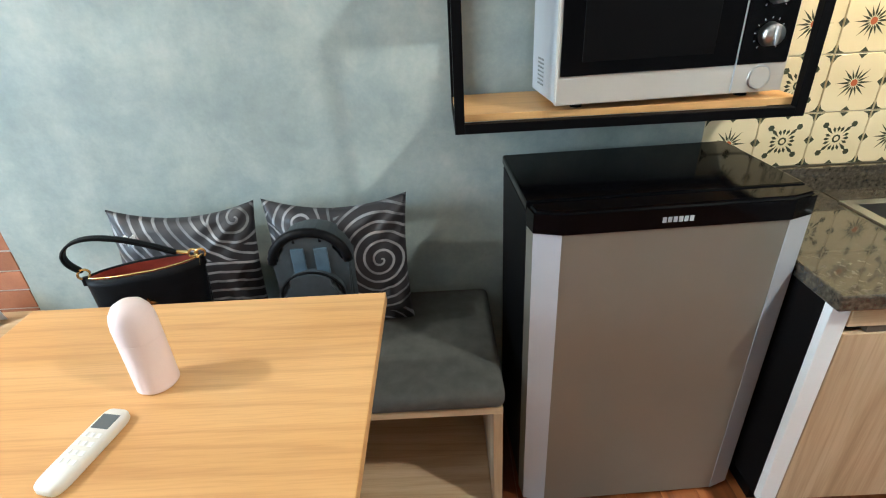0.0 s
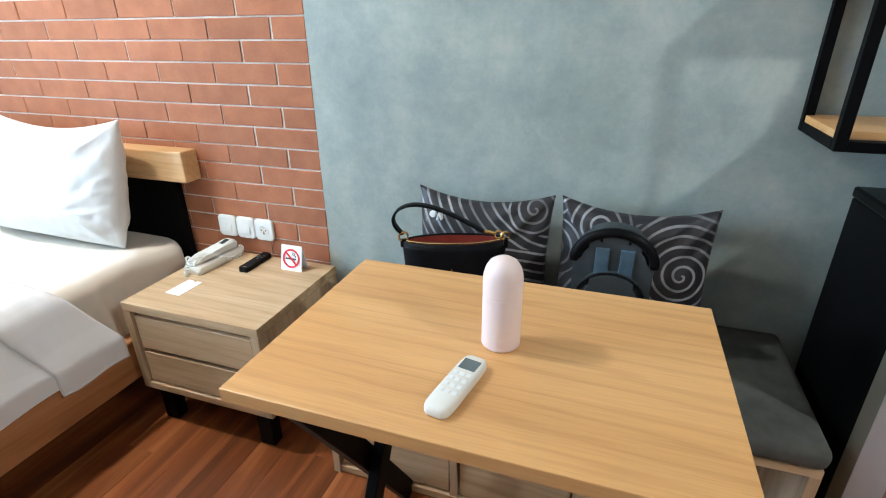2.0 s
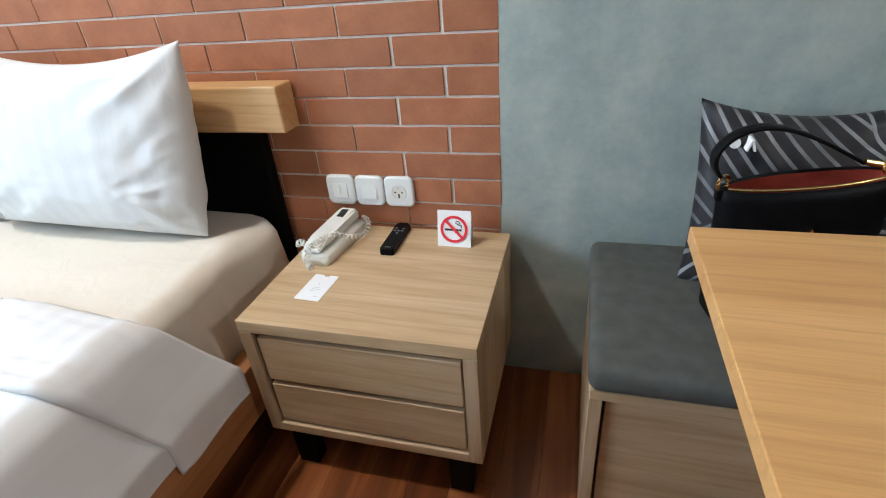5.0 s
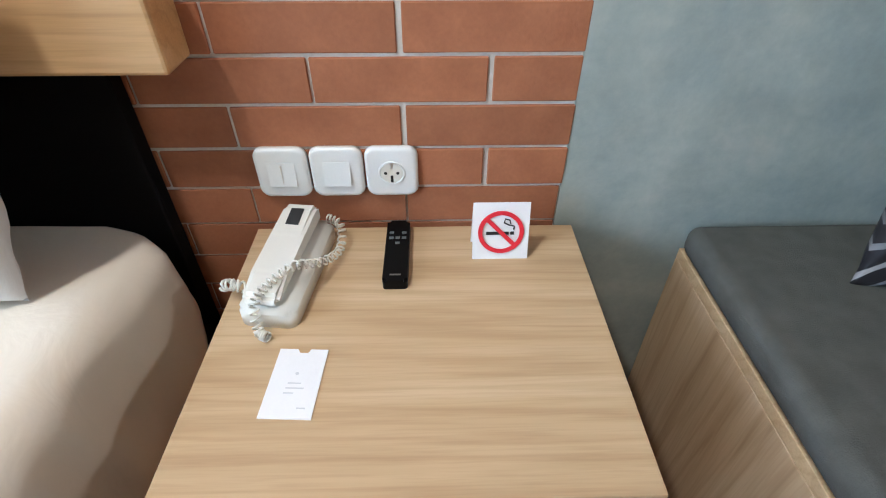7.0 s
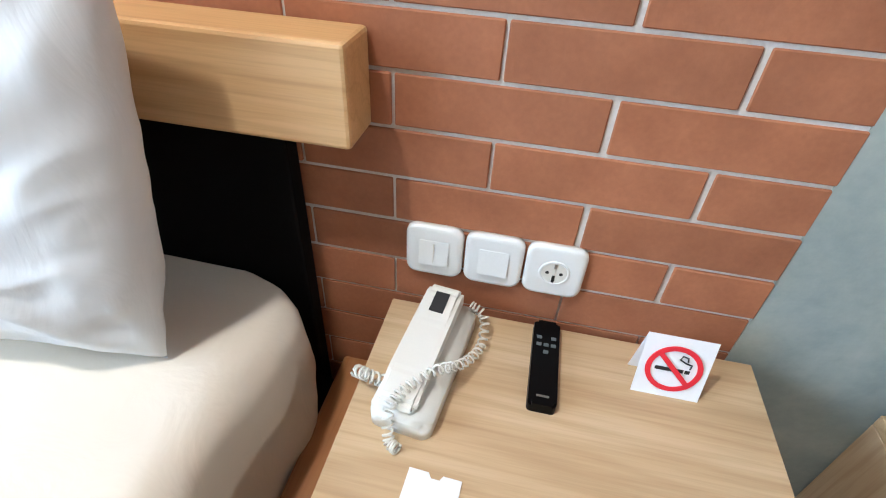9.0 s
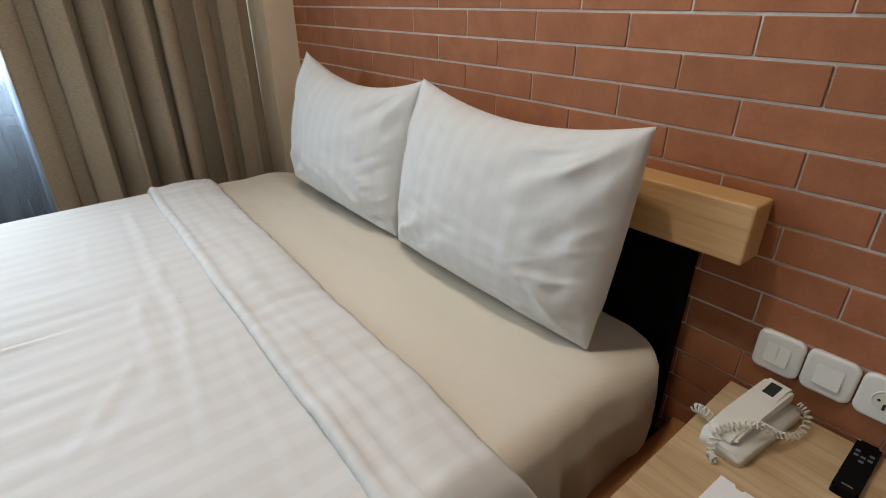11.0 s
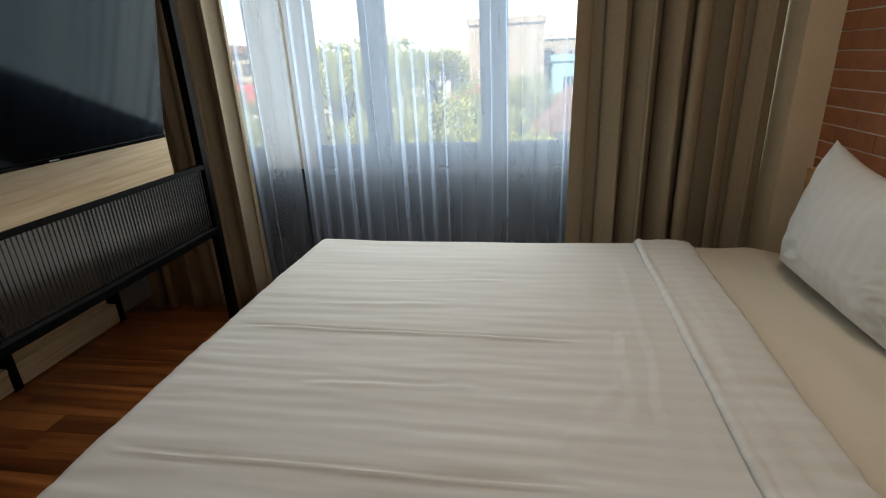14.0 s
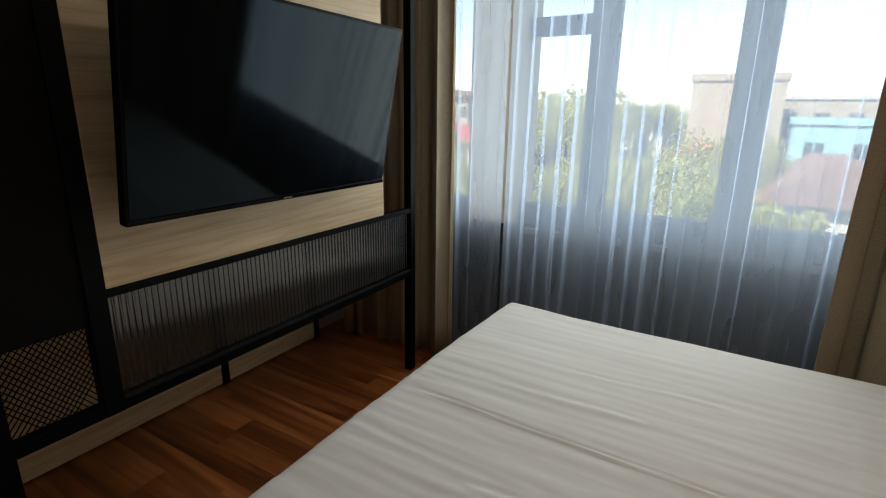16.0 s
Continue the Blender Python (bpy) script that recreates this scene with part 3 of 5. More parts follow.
def cover_f(u, v):
    x, y, z, d = ck(u, 0.26 + 0.74 * v)
    x, z = drape(x, z, d, 0.288 + 0.012 * N3((y * 4, 2, 2)))
    big = wrinkle(x, y, 0.006, 1.3, 2.0)

    def line(px, py, qx, qy, depth, wide):
        """A pressed crease from p to q."""
        ux, uy = qx - px, qy - py
        k = ((x - px) * ux + (y - py) * uy) / (ux * ux + uy * uy)
        if k < -0.05 or k > 1.05:
            return 0.0
        off = ((x - px) * uy - (y - py) * ux) / math.hypot(ux, uy) + 0.006 * N3((k * 5, depth * 900, 1))
        fade = max(0.0, min(1.0, 8 * (k + 0.05), 8 * (1.05 - k)))
        return fade * depth * (math.exp(-(off / wide) ** 2) - 0.8 * math.exp(-((off - 1.6 * wide) / wide) ** 2))
    crease = line(-1.468, -1.09, -1.495, -2.10, 0.0075, 0.006) + line(-0.905, -1.13, -0.915, -2.10, 0.006, 0.006)
    crease += line(-1.17, -0.96, -0.96, -1.14, 0.0018, 0.02) + line(-1.75, -0.80, -1.35, -0.98, 0.002, 0.02)
    crease += line(-1.9, -1.3, -1.86, -1.75, 0.003, 0.014) + line(-1.68, -1.5, -1.66, -1.95, 0.003, 0.014) + line(-1.22, -1.35, -1.2, -1.8, 0.004, 0.012)
    crease += line(-2.15, -0.83, -1.45, -0.87, 0.004, 0.012) + line(-1.5, -0.85, -0.95, -0.93, 0.0045, 0.011) + line(-1.25, -0.80, -0.75, -0.85, 0.003, 0.010)
    crease += line(-1.28, -0.97, -1.02, -1.13, 0.0028, 0.016) + line(-1.55, -0.93, -1.12, -0.96, 0.0035, 0.012) + line(-2.0, -0.98, -1.7, -1.0, 0.003, 0.013)
    patch = 0.25 + 0.75 * max(0.0, min(1.0, 0.5 + 1.6 * N3((x * 1.2, y * 1.1, 3))))
    fine = (0.0032 * N3((x * 21, y * 2.6, 6)) + 0.0022 * N3((x * 38, y * 5, 6))) * patch
    out = 0.018 * d * N3((y * 5, z * 2, 9)) + 0.01 * d
    if y < -1.9:
        corner = max(0.0, min(1.0, (-x - 2.0) / 0.35)) * min(1.0, (-1.9 - y) / 0.3)
        x -= 0.032 * corner
        y -= 0.022 * max(0.0, 1 - ((x + 1.45) / 0.95) ** 2) * min(1.0, (-1.9 - y) / 0.3)
    return (x + (out if x > -1 else -out), y, z + 0.012 + (1 - d) * (big + crease + fine))


part("cover_cloth", grid(300, 150, cover_f), M_cover, cover, "", True)


def fold_f(u, v):
    x, y0, z, d = ck(u, 0.3)
    near = max(0.0, min(1.0, (x + 2.4) / 1.8))
    ye = -0.50 - 0.085 * near
    low = 0.272 + 0.006 * math.sin(v * 7)
    x, z = drape(x, z, d, low)
    ye += 0.112 * d if x > -1 else 0.0
    y = ye - (0.236 - 0.034 * near + (0.025 * d if x > -1 else 0.0)) * v
    lift = 0.016 * math.sin(math.pi * min(1.0, v * 1.0)) ** 0.4 + 0.008
    ridge = 0.010 * math.exp(-((v - 0.93) / 0.05) ** 2)
    wob = wrinkle(x, y, 0.005, 2.0, 5.0) + 0.005 * N3((x * 24, y * 7, 5)) + 0.003 * (1 - abs(3 * N3((x * 2.5, y * 26, 9)))) + 0.0012 * math.sin(x * 105)
    out = 0.010 + 0.008 * N3((y * 9, z * 5, 2))
    side = 1 if x > -1 else -1
    return (x + side * d * out * 1.4, y + 0.012 * N3((x * 3, 1, v)), z + 0.006 + (1 - d) * (lift + ridge + wob))


fold = part("turned_down_fold", grid(200, 24, fold_f), M_cover, cover, "turned-down band of the white cover", True)
s = fold.modifiers.new("thickness", "SOLIDIFY")
s.thickness = 0.006


def pillow_mesh(w, h, thick, pinch, seed, sag, n=56, belly=0.0):
    """A filled square case in its own x-z plane: pointed corners, edges drawn in, soft creases."""
    def side(sgn):
        def f(u, v):
            a, c = 2 * u - 1, 2 * v - 1
            x = w / 2 * a * (1 - (pinch - belly) * (1 - c * c))
            z = h / 2 * c * (1 - pinch * 0.5 * (1 - a * a)) - sag * (1 - a * a) * ((1 + c) / 2) ** 1.5
            body = max(0.0, (1 - abs(a) ** 2.6) * (1 - abs(c) ** 2.6)) ** 0.55
            wr = 0.005 * N3((a * 2.2 + seed, c * 2.2, seed)) + 0.004 * N3(((a + c) * 4 + seed, (a - c) * 1.5, seed + 4))
            wr += 0.007 * max(0.0, -c) * N3((a * 3 + seed, c * 9, seed + 2)) + 0.009 * abs(a) * N3((a * 8, c * 3 + seed, seed))
            tuck = max(0.0, a - 0.35) * max(0.0, 0.5 - c)
            wr += 0.020 * tuck * (1 - abs(2.4 * N3((a * 2 + c * 2.2 + seed, a * 5 - c * 6, seed + 6))))
            for ka, kc in ((-1, -1), (1, -1), (1, 1), (-1, 1)):
                da, dc = a - ka, c - kc
                rr = math.hypot(da, dc)
                pull = math.exp(-((rr - 0.42) / 0.30) ** 2) * (1.5 if kc < 0 < ka else 0.8)
                bend = 11 * math.atan2(dc, da) + seed * ka + 2.5 * N3((a * 3, c * 3, seed))
                wr += 0.009 * pull * max(0.0, math.sin(bend)) ** 2
            corner = 0.014 * (abs(a) * abs(c)) * math.sin(14 * (abs(a) - abs(c)) + seed)
            return (x, sgn * (thick / 2 * body + (wr + corner) * body), z)
        return f
    b = grid(n, n, side(-1))
    b = grid(n, n, side(1), b)
    bmesh.ops.remove_doubles(b, verts=b.verts, dist=0.0006)
    return b


def pillow(name, label, category, centre, w, h, thick, lean, turn, mat, seed, pinch=0.07, group="", sag=0.03, n=56, belly=0.0, tilt=0.0):
    ob = new(name, finish(name, pillow_mesh(w, h, thick, pinch, seed, sag, n, belly), mat, True))
    ob.matrix_world = pose(*centre, -lean, tilt, turn)
    return tagged(ob, label, category, group)


pillow("pillow", "plump white cotton pillow leaning on the headboard", "pillow", (-1.042, -0.20, 0.784), 0.67, 0.465, 0.21, 12, 1, M_pillowcase, 1.3, 0.03, "bed pillows", 0.047, 96, 0.04, 1.5)
pillow("pillow", "plump white cotton pillow leaning beside the curtain", "pillow", (-1.735, -0.20, 0.800), 0.665, 0.462, 0.20, 12, 2, M_pillowcase, 4.7, 0.03, "bed pillows", 0.058, 96, 0.03, 3.0)


# ---- nightstand and what stands on it ----
ns = thing("nightstand", "pale oak nightstand with two drawers on black legs", "nightstand", (-0.235, -0.24, 0))
X0, X1, Y0, Y1 = -0.503, 0.027, -0.468, -0.014
part("top_board", box(X0, X1, Y0, Y1, 0.452, 0.482, 0.0015), M_pale_x, ns)
part("side_board", box(X0, X0 + 0.03, Y0, Y1, 0.145, 0.4515, 0.0015), M_pale_z, ns)
part("side_board", box(X1 - 0.03, X1, Y0, Y1, 0.145, 0.4515, 0.0015), M_pale_z, ns)
part("bottom_board", box(X0 + 0.0305, X1 - 0.0305, Y0, Y1, 0.145, 0.170, 0.0015), M_pale_x, ns)
part("back_board", box(X0 + 0.0305, X1 - 0.0305, Y1 - 0.012, Y1, 0.1705, 0.4515), M_dark_panel, ns)
for z0, z1 in ((0.178, 0.297), (0.312, 0.434)):
    d = part("drawer", box(X0 + 0.036, X1 - 0.036, Y0 + 0.006, Y0 + 0.40, z0, z1, 0.002), M_pale_x, ns)
for x in (X0 + 0.06, X1 - 0.06):
    for y in (Y0 + 0.045, Y1 - 0.05):
        part("leg", box(x - 0.028, x + 0.028, y - 0.022, y + 0.022, 0, 0.1445, 0.003), M_black_metal, ns)
part("leg_brace", box(X0 + 0.09, X1 - 0.09, Y0 + 0.035, Y0 + 0.06, 0.115, 0.1445, 0.002), M_black_metal, ns)

ZN = 0.482


def telephone():
    at = Vector((-0.420, -0.130, ZN))
    t = thing("telephone", "ivory corded telephone with its handset on the cradle", "telephone", at)
    b = slab(rounded(-0.04, 0.04, -0.105, 0.105, 0.014), "z", 0.0, 0.026)
    bmesh.ops.bevel(b, geom=[e for e in b.edges if all(v.co.z > 0.02 for v in e.verts)], offset=0.006, segments=2, affect="EDGES")
    bmesh.ops.translate(b, vec=at, verts=b.verts)
    base = part("base", b, M_ivory, t, "", True)
    # handset: a long shell rising to its thicker ear end
    prof = [(-0.10, 0.030), (-0.09, 0.044), (-0.05, 0.050), (0.03, 0.055), (0.085, 0.064), (0.104, 0.058), (0.106, 0.030)]
    b = slab(prof, "x", -0.030, 0.022)
    bmesh.ops.bevel(b, geom=b.edges[:], offset=0.006, segments=2, affect="EDGES")
    bmesh.ops.translate(b, vec=at + Vector((-0.004, 0, 0)), verts=b.verts)
    hs = part("handset", b, M_ivory, t)
    b = box(-0.014, 0.006, 0.048, 0.082, 0, 0.0012)
    bmesh.ops.rotate(b, cent=(0, 0.07, 0), matrix=Matrix.Rotation(radians(9), 3, "X"), verts=b.verts)
    bmesh.ops.translate(b, vec=at + Vector((-0.004, 0.0, 0.0615)), verts=b.verts)
    part("label_plate", b, M_ink, hs, "black printed plate")
    # coiled cord: round the ear end, down the side and over the front corner
    way = [(0.030, 0.10, 0.035), (0.052, 0.09, 0.03), (0.060, 0.05, 0.014), (0.048, 0.0, 0.030), (0.026, -0.045, 0.060),
           (0.0, -0.075, 0.052), (-0.012, -0.10, 0.040), (-0.004, -0.122, 0.012), (0.01, -0.130, 0.010)]

    def spline(u):
        k = u * (len(way) - 1)
        i = min(int(k), len(way) - 2)
        q = k - i
        p = [Vector(way[max(0, min(len(way) - 1, i + j))]) for j in (-1, 0, 1, 2)]
        return 0.5 * ((2 * p[1]) + (p[2] - p[0]) * q + (2 * p[0] - 5 * p[1] + 4 * p[2] - p[3]) * q * q + (3 * p[1] - p[0] - 3 * p[2] + p[3]) * q ** 3)

    def coil(fn, turns, rad, wire):
        pts = []
        for i in range(turns * 10 + 1):
            u = i / (turns * 10)
            c, d = fn(u), (fn(min(1, u + 0.01)) - fn(max(0, u - 0.01))).normalized()
            e = d.orthogonal().normalized()
            g = d.cross(e)
            a = i / 10 * 2 * math.pi
            pts.append(at + c + rad * (math.cos(a) * e + math.sin(a) * g))
        return tube(pts, wire, 5)
    part("coiled_cord", coil(spline, 34, 0.0062, 0.0016), M_ivory, t, "coiled ivory cord", True)

    def tail(u):
        return Vector((-0.035 - 0.045 * u, -0.05 - 0.012 * math.sin(u * 3), 0.012 + 0.02 * math.sin(u * math.pi * 0.9)))
    part("cord_end", coil(tail, 8, 0.0075, 0.0018), M_ivory, t, "", True)
    t.rotation_euler.z = radians(-7)


telephone()


def remote():
    at = (-0.265, -0.092, ZN)
    r = thing("remote_control", "slim black television remote control with few keys", "remote control", at)
    b = slab(rounded(-0.0185, 0.0185, -0.073, 0.073, 0.006), "z", 0, 0.017)
    bmesh.ops.bevel(b, geom=[e for e in b.edges if all(v.co.z > 0.01 for v in e.verts)], offset=0.004, segments=2, affect="EDGES")
    bmesh.ops.translate(b, vec=at, verts=b.verts)
    part("case", b, M_black_plastic, r)
    for i, j in ((-1, 3), (1, 3), (-1, 2), (0, 2), (1, 2), (0, 1)):
        part("key", box(at[0] + i * 0.010 - 0.0035, at[0] + i * 0.010 + 0.0035, at[1] + j * 0.013 - 0.003, at[1] + j * 0.013 + 0.003, ZN + 0.017, ZN + 0.0185, 0.0006, 1), M_grey_plastic, r)
    part("maker_mark", box(at[0] - 0.008, at[0] + 0.008, at[1] - 0.061, at[1] - 0.058, ZN + 0.0168, ZN + 0.0174), M_silver, r, "small pale printed mark")


remote()


def no_smoking_sign():
    x0, x1, y = -0.148, -0.062, -0.10
    s = thing("no_smoking_sign", "white folded no-smoking card with a red ring", "sign", ((x0 + x1) / 2, y + 0.02, ZN))
    h, back = 0.092, 0.022
    b = bmesh.new()
    vs = [b.verts.new(p) for p in ((x0, y, ZN), (x1, y, ZN), (x1, y + back, ZN + h), (x0, y + back, ZN + h), (x1, y + 2 * back, ZN), (x0, y + 2 * back, ZN))]
    b.faces.new((vs[0], vs[1], vs[2], vs[3])), b.faces.new((vs[3], vs[2], vs[4], vs[5]))
    card = part("card", b, M_paper, s)
    k = card.modifiers.new("thickness", "SOLIDIFY")
    k.thickness = 0.0015
    cx, cz = (x0 + x1) / 2, h * 0.5
    tilt = math.atan2(back, h)

    def on_card(b):
        """From flat (x, -, z) marks on the card's front to its leaning face."""
        bmesh.ops.rotate(b, cent=(0, 0, 0), matrix=Matrix.Rotation(-tilt, 3, "X"), verts=b.verts)
        bmesh.ops.translate(b, vec=(cx, y - 0.0005, ZN), verts=b.verts)
        return b
    ring = bmesh.new()
    n, ro, ri, d = 48, 0.035, 0.0285, 0.0016
    L = [[ring.verts.new((r * math.cos(i * 2 * math.pi / n), yy, cz + r * math.sin(i * 2 * math.pi / n))) for i in range(n)] for r, yy in ((ro, 0), (ro, -d), (ri, -d), (ri, 0))]
    for k in range(4):
        for i in range(n):
            ring.faces.new((L[k][i], L[k][(i + 1) % n], L[(k + 1) % 4][(i + 1) % n], L[(k + 1) % 4][i]))
    part("red_ring", on_card(ring), M_red, card, "red ring")
    c45 = 0.0305 * 0.7071
    part("red_bar", on_card(bar((-c45, -0.0014, cz + c45), (c45, -0.0014, cz - c45), 0.0012, 0.0065, (0, 1, 0))), M_red, card, "red diagonal bar")
    part("cigarette", on_card(box(-0.023, 0.012, -0.0009, -0.0001, cz - 0.004, cz + 0.001)), M_ink, card, "black cigarette print")
    part("cigarette_tip", on_card(box(0.014, 0.020, -0.0009, -0.0001, cz - 0.004, cz + 0.001)), M_ink, card)
    sm = [(0.019, -0.0006, cz + 0.004), (0.020, -0.0006, cz + 0.010), (0.012, -0.0006, cz + 0.012), (0.004, -0.0006, cz + 0.016), (0.006, -0.0006, cz + 0.022), (0.013, -0.0006, cz + 0.020), (0.014, -0.0006, cz + 0.014)]
    part("smoke", on_card(tube(sm, 0.0011, 6)), M_ink, card, "printed curl of smoke")


no_smoking_sign()


def key_card():
    at = (-0.379, -0.324, ZN)
    k = thing("key_card_sleeve", "small white paper card sleeve with a notched edge", "card", at)
    o = [(-0.031, -0.05), (0.031, -0.05), (0.031, 0.05), (0.009, 0.05), (0.006, 0.044), (-0.004, 0.044), (-0.008, 0.05), (-0.031, 0.05)]
    b = slab([(at[0] + u, at[1] + v) for u, v in o], "z", ZN, ZN + 0.0015)
    part("sleeve", b, M_paper, k)
    part("print_mark", rod((at[0], at[1] + 0.012, ZN + 0.0014), (at[0], at[1] + 0.012, ZN + 0.0019), 0.0022, 12), M_faint_ink, k)
    for i, (u, v, w) in enumerate(((0.0, -0.002, 0.016), (0.002, -0.009, 0.022), (-0.004, -0.016, 0.012), (0.016, -0.036, 0.010))):
        part("print_line", box(at[0] + u - w / 2, at[0] + u + w / 2, at[1] + v - 0.0009, at[1] + v + 0.0009, ZN + 0.0013, ZN + 0.0018), M_faint_ink, k, "faint grey printed line")
    k.rotation_euler.z = radians(-3)


key_card()


# ---- wall plates ----
def wall_plate(x0, kind, double=False):
    z0, z1 = 0.543, 0.629
    lab = {"switch": "white plastic light switch plate with one rocker", "socket": "white plastic wall socket with two round holes"}[kind]
    w = thing("wall_" + kind, lab, kind, (x0 + 0.0415, 0.0, 0.586), "plates above the nightstand")
    b = bmesh.new()
    loops = []
    for y, ins in ((-0.0005, 0.0), (-0.007, 0.0), (-0.010, 0.0012), (-0.0117, 0.004), (-0.012, 0.008)):
        loops.append([b.verts.new((u, y, v)) for u, v in rounded(x0 + ins, x0 + 0.082 - ins, z0 + ins, z1 - ins, 0.016 - ins * 0.7, 7)])
    for p, q in zip(loops, loops[1:]):
        for i in range(len(p)):
            b.faces.new((p[i], p[(i + 1) % len(p)], q[(i + 1) % len(p)], q[i]))
    b.faces.new(loops[0]), b.faces.new(loops[-1])
    plate = part("plate", b, M_white_plastic, w, "", True)
    cx, cz = x0 + 0.041, 0.586
    if kind == "switch":
        part("rocker", slab([(-0.017, cz - 0.020), (-0.0125, cz + 0.020), (-0.010, cz + 0.020), (-0.010, cz - 0.020)], "x", cx - 0.021, cx + 0.021), M_white_plastic, w)
        if double:
            part("rocker_seam", box(cx - 0.0005, cx + 0.0005, -0.0165, -0.0125, cz - 0.019, cz + 0.016), M_ivory, w)
    else:
        n, ring = 32, bmesh.new()
        L = [[ring.verts.new((cx + r * math.cos(i * 2 * math.pi / n), yy, cz + r * math.sin(i * 2 * math.pi / n))) for i in range(n)] for r, yy in ((0.0215, -0.0115), (0.0205, -0.0135), (0.0185, -0.0135), (0.0175, -0.0122))]
        for k in range(3):
            for i in range(n):
                ring.faces.new((L[k][i], L[k][(i + 1) % n], L[k + 1][(i + 1) % n], L[k + 1][i]))
        part("socket_rim", ring, M_white_plastic, w)
        part("socket_well", rod((cx, -0.0116, cz), (cx, -0.0126, cz), 0.0176, 32), M_ivory, w)
        for dx in (-0.0095, 0.0095):
            part("pin_hole", rod((cx + dx, -0.0120, cz), (cx + dx, -0.0130, cz), 0.0026, 12), M_ink, w)
        part("earth_clip", box(cx - 0.002, cx + 0.002, -0.0135, -0.012, cz - 0.016, cz - 0.004), M_ink, w)
        part("earth_clip", box(cx - 0.002, cx + 0.002, -0.0135, -0.012, cz + 0.009, cz + 0.017), M_steel, w)


wall_plate(-0.483, "switch", True)
wall_plate(-0.398, "switch")
wall_plate(-0.313, "socket")


# ---- bench along the cement wall ----
bench = thing("bench", "pale oak storage bench with drawers and an open niche", "bench", (0.84, -0.21, 0))
BX0, BX1, BY0, BY1, BZ = 0.236, 1.458, -0.472, -0.004, 0.418
part("top_board", box(BX0, BX1, BY0, BY1, BZ - 0.022, BZ, 0.0015), M_pale_x, bench)
part("side_board", box(BX0, BX0 + 0.024, BY0, BY1, 0, BZ - 0.0225, 0.0015), M_pale_z, bench)
part("side_board", box(BX1 - 0.024, BX1, BY0, BY1, 0, BZ - 0.0225, 0.0015), M_pale_z, bench)
part("divider", box(0.62, 0.642, BY0 + 0.004, BY1, 0.0305, BZ - 0.0225, 0.0015), M_pale_z, bench)
part("divider", box(0.96, 0.982, BY0 + 0.004, BY1, 0.0305, BZ - 0.0225, 0.0015), M_pale_z, bench)
part("bottom_board", box(BX0 + 0.0245, BX1 - 0.0245, BY0 + 0.003, BY1, 0.006, 0.030, 0.0015), M_pale_x, bench)
part("back_board", box(BX0 + 0.0245, BX1 - 0.0245, BY1 - 0.012, BY1 - 0.001, 0.0305, BZ - 0.0225), M_pale_x, bench)
for x0, x1 in ((BX0 + 0.03, 0.615), (0.647, 0.955)):
    part("drawer", box(x0, x1, BY0 + 0.012, BY0 + 0.36, 0.036, BZ - 0.034, 0.002), M_pale_x, bench)
b = box(BX0 - 0.006, BX1 + 0.006, BY0 - 0.012, -0.006, BZ + 0.001, BZ + 0.062, 0.024, 4)
for v in b.verts:
    if v.co.z > BZ + 0.045:
        v.co.z += 0.004 * N3((v.co.x * 5, v.co.y * 5, 1))
seat = solid("bench_cushion", b, M_seat, "long grey fabric seat cushion on the wooden bench", "cushion", "", "", True)


swL = swirl_material("swirl_satin_a", [(0.30, 0.38, 0.95), (0.150, 0.150, 0.075), (0.08, -0.36, 0.40)])
swR = swirl_material("swirl_satin_b", [(0.10, -0.22, 0.50), (0.125, 0.015, 0.165), (-0.095, 0.120, 0.095), (-0.22, 0.05, 0.09)])
ZB = BZ + 0.060
cushion_a = pillow("throw_cushion", "dark satin cushion with grey embroidered swirls on the bench", "cushion", (0.612, -0.125, ZB + 0.184), 0.405, 0.385, 0.12, 10, 2, swL, 9.1, 0.06, "throw cushions")
pillow("throw_cushion", "dark satin cushion with grey embroidered spirals on the bench", "cushion", (1.033, -0.115, ZB + 0.184), 0.405, 0.385, 0.12, 10, -1, swR, 12.4, 0.06, "throw cushions")


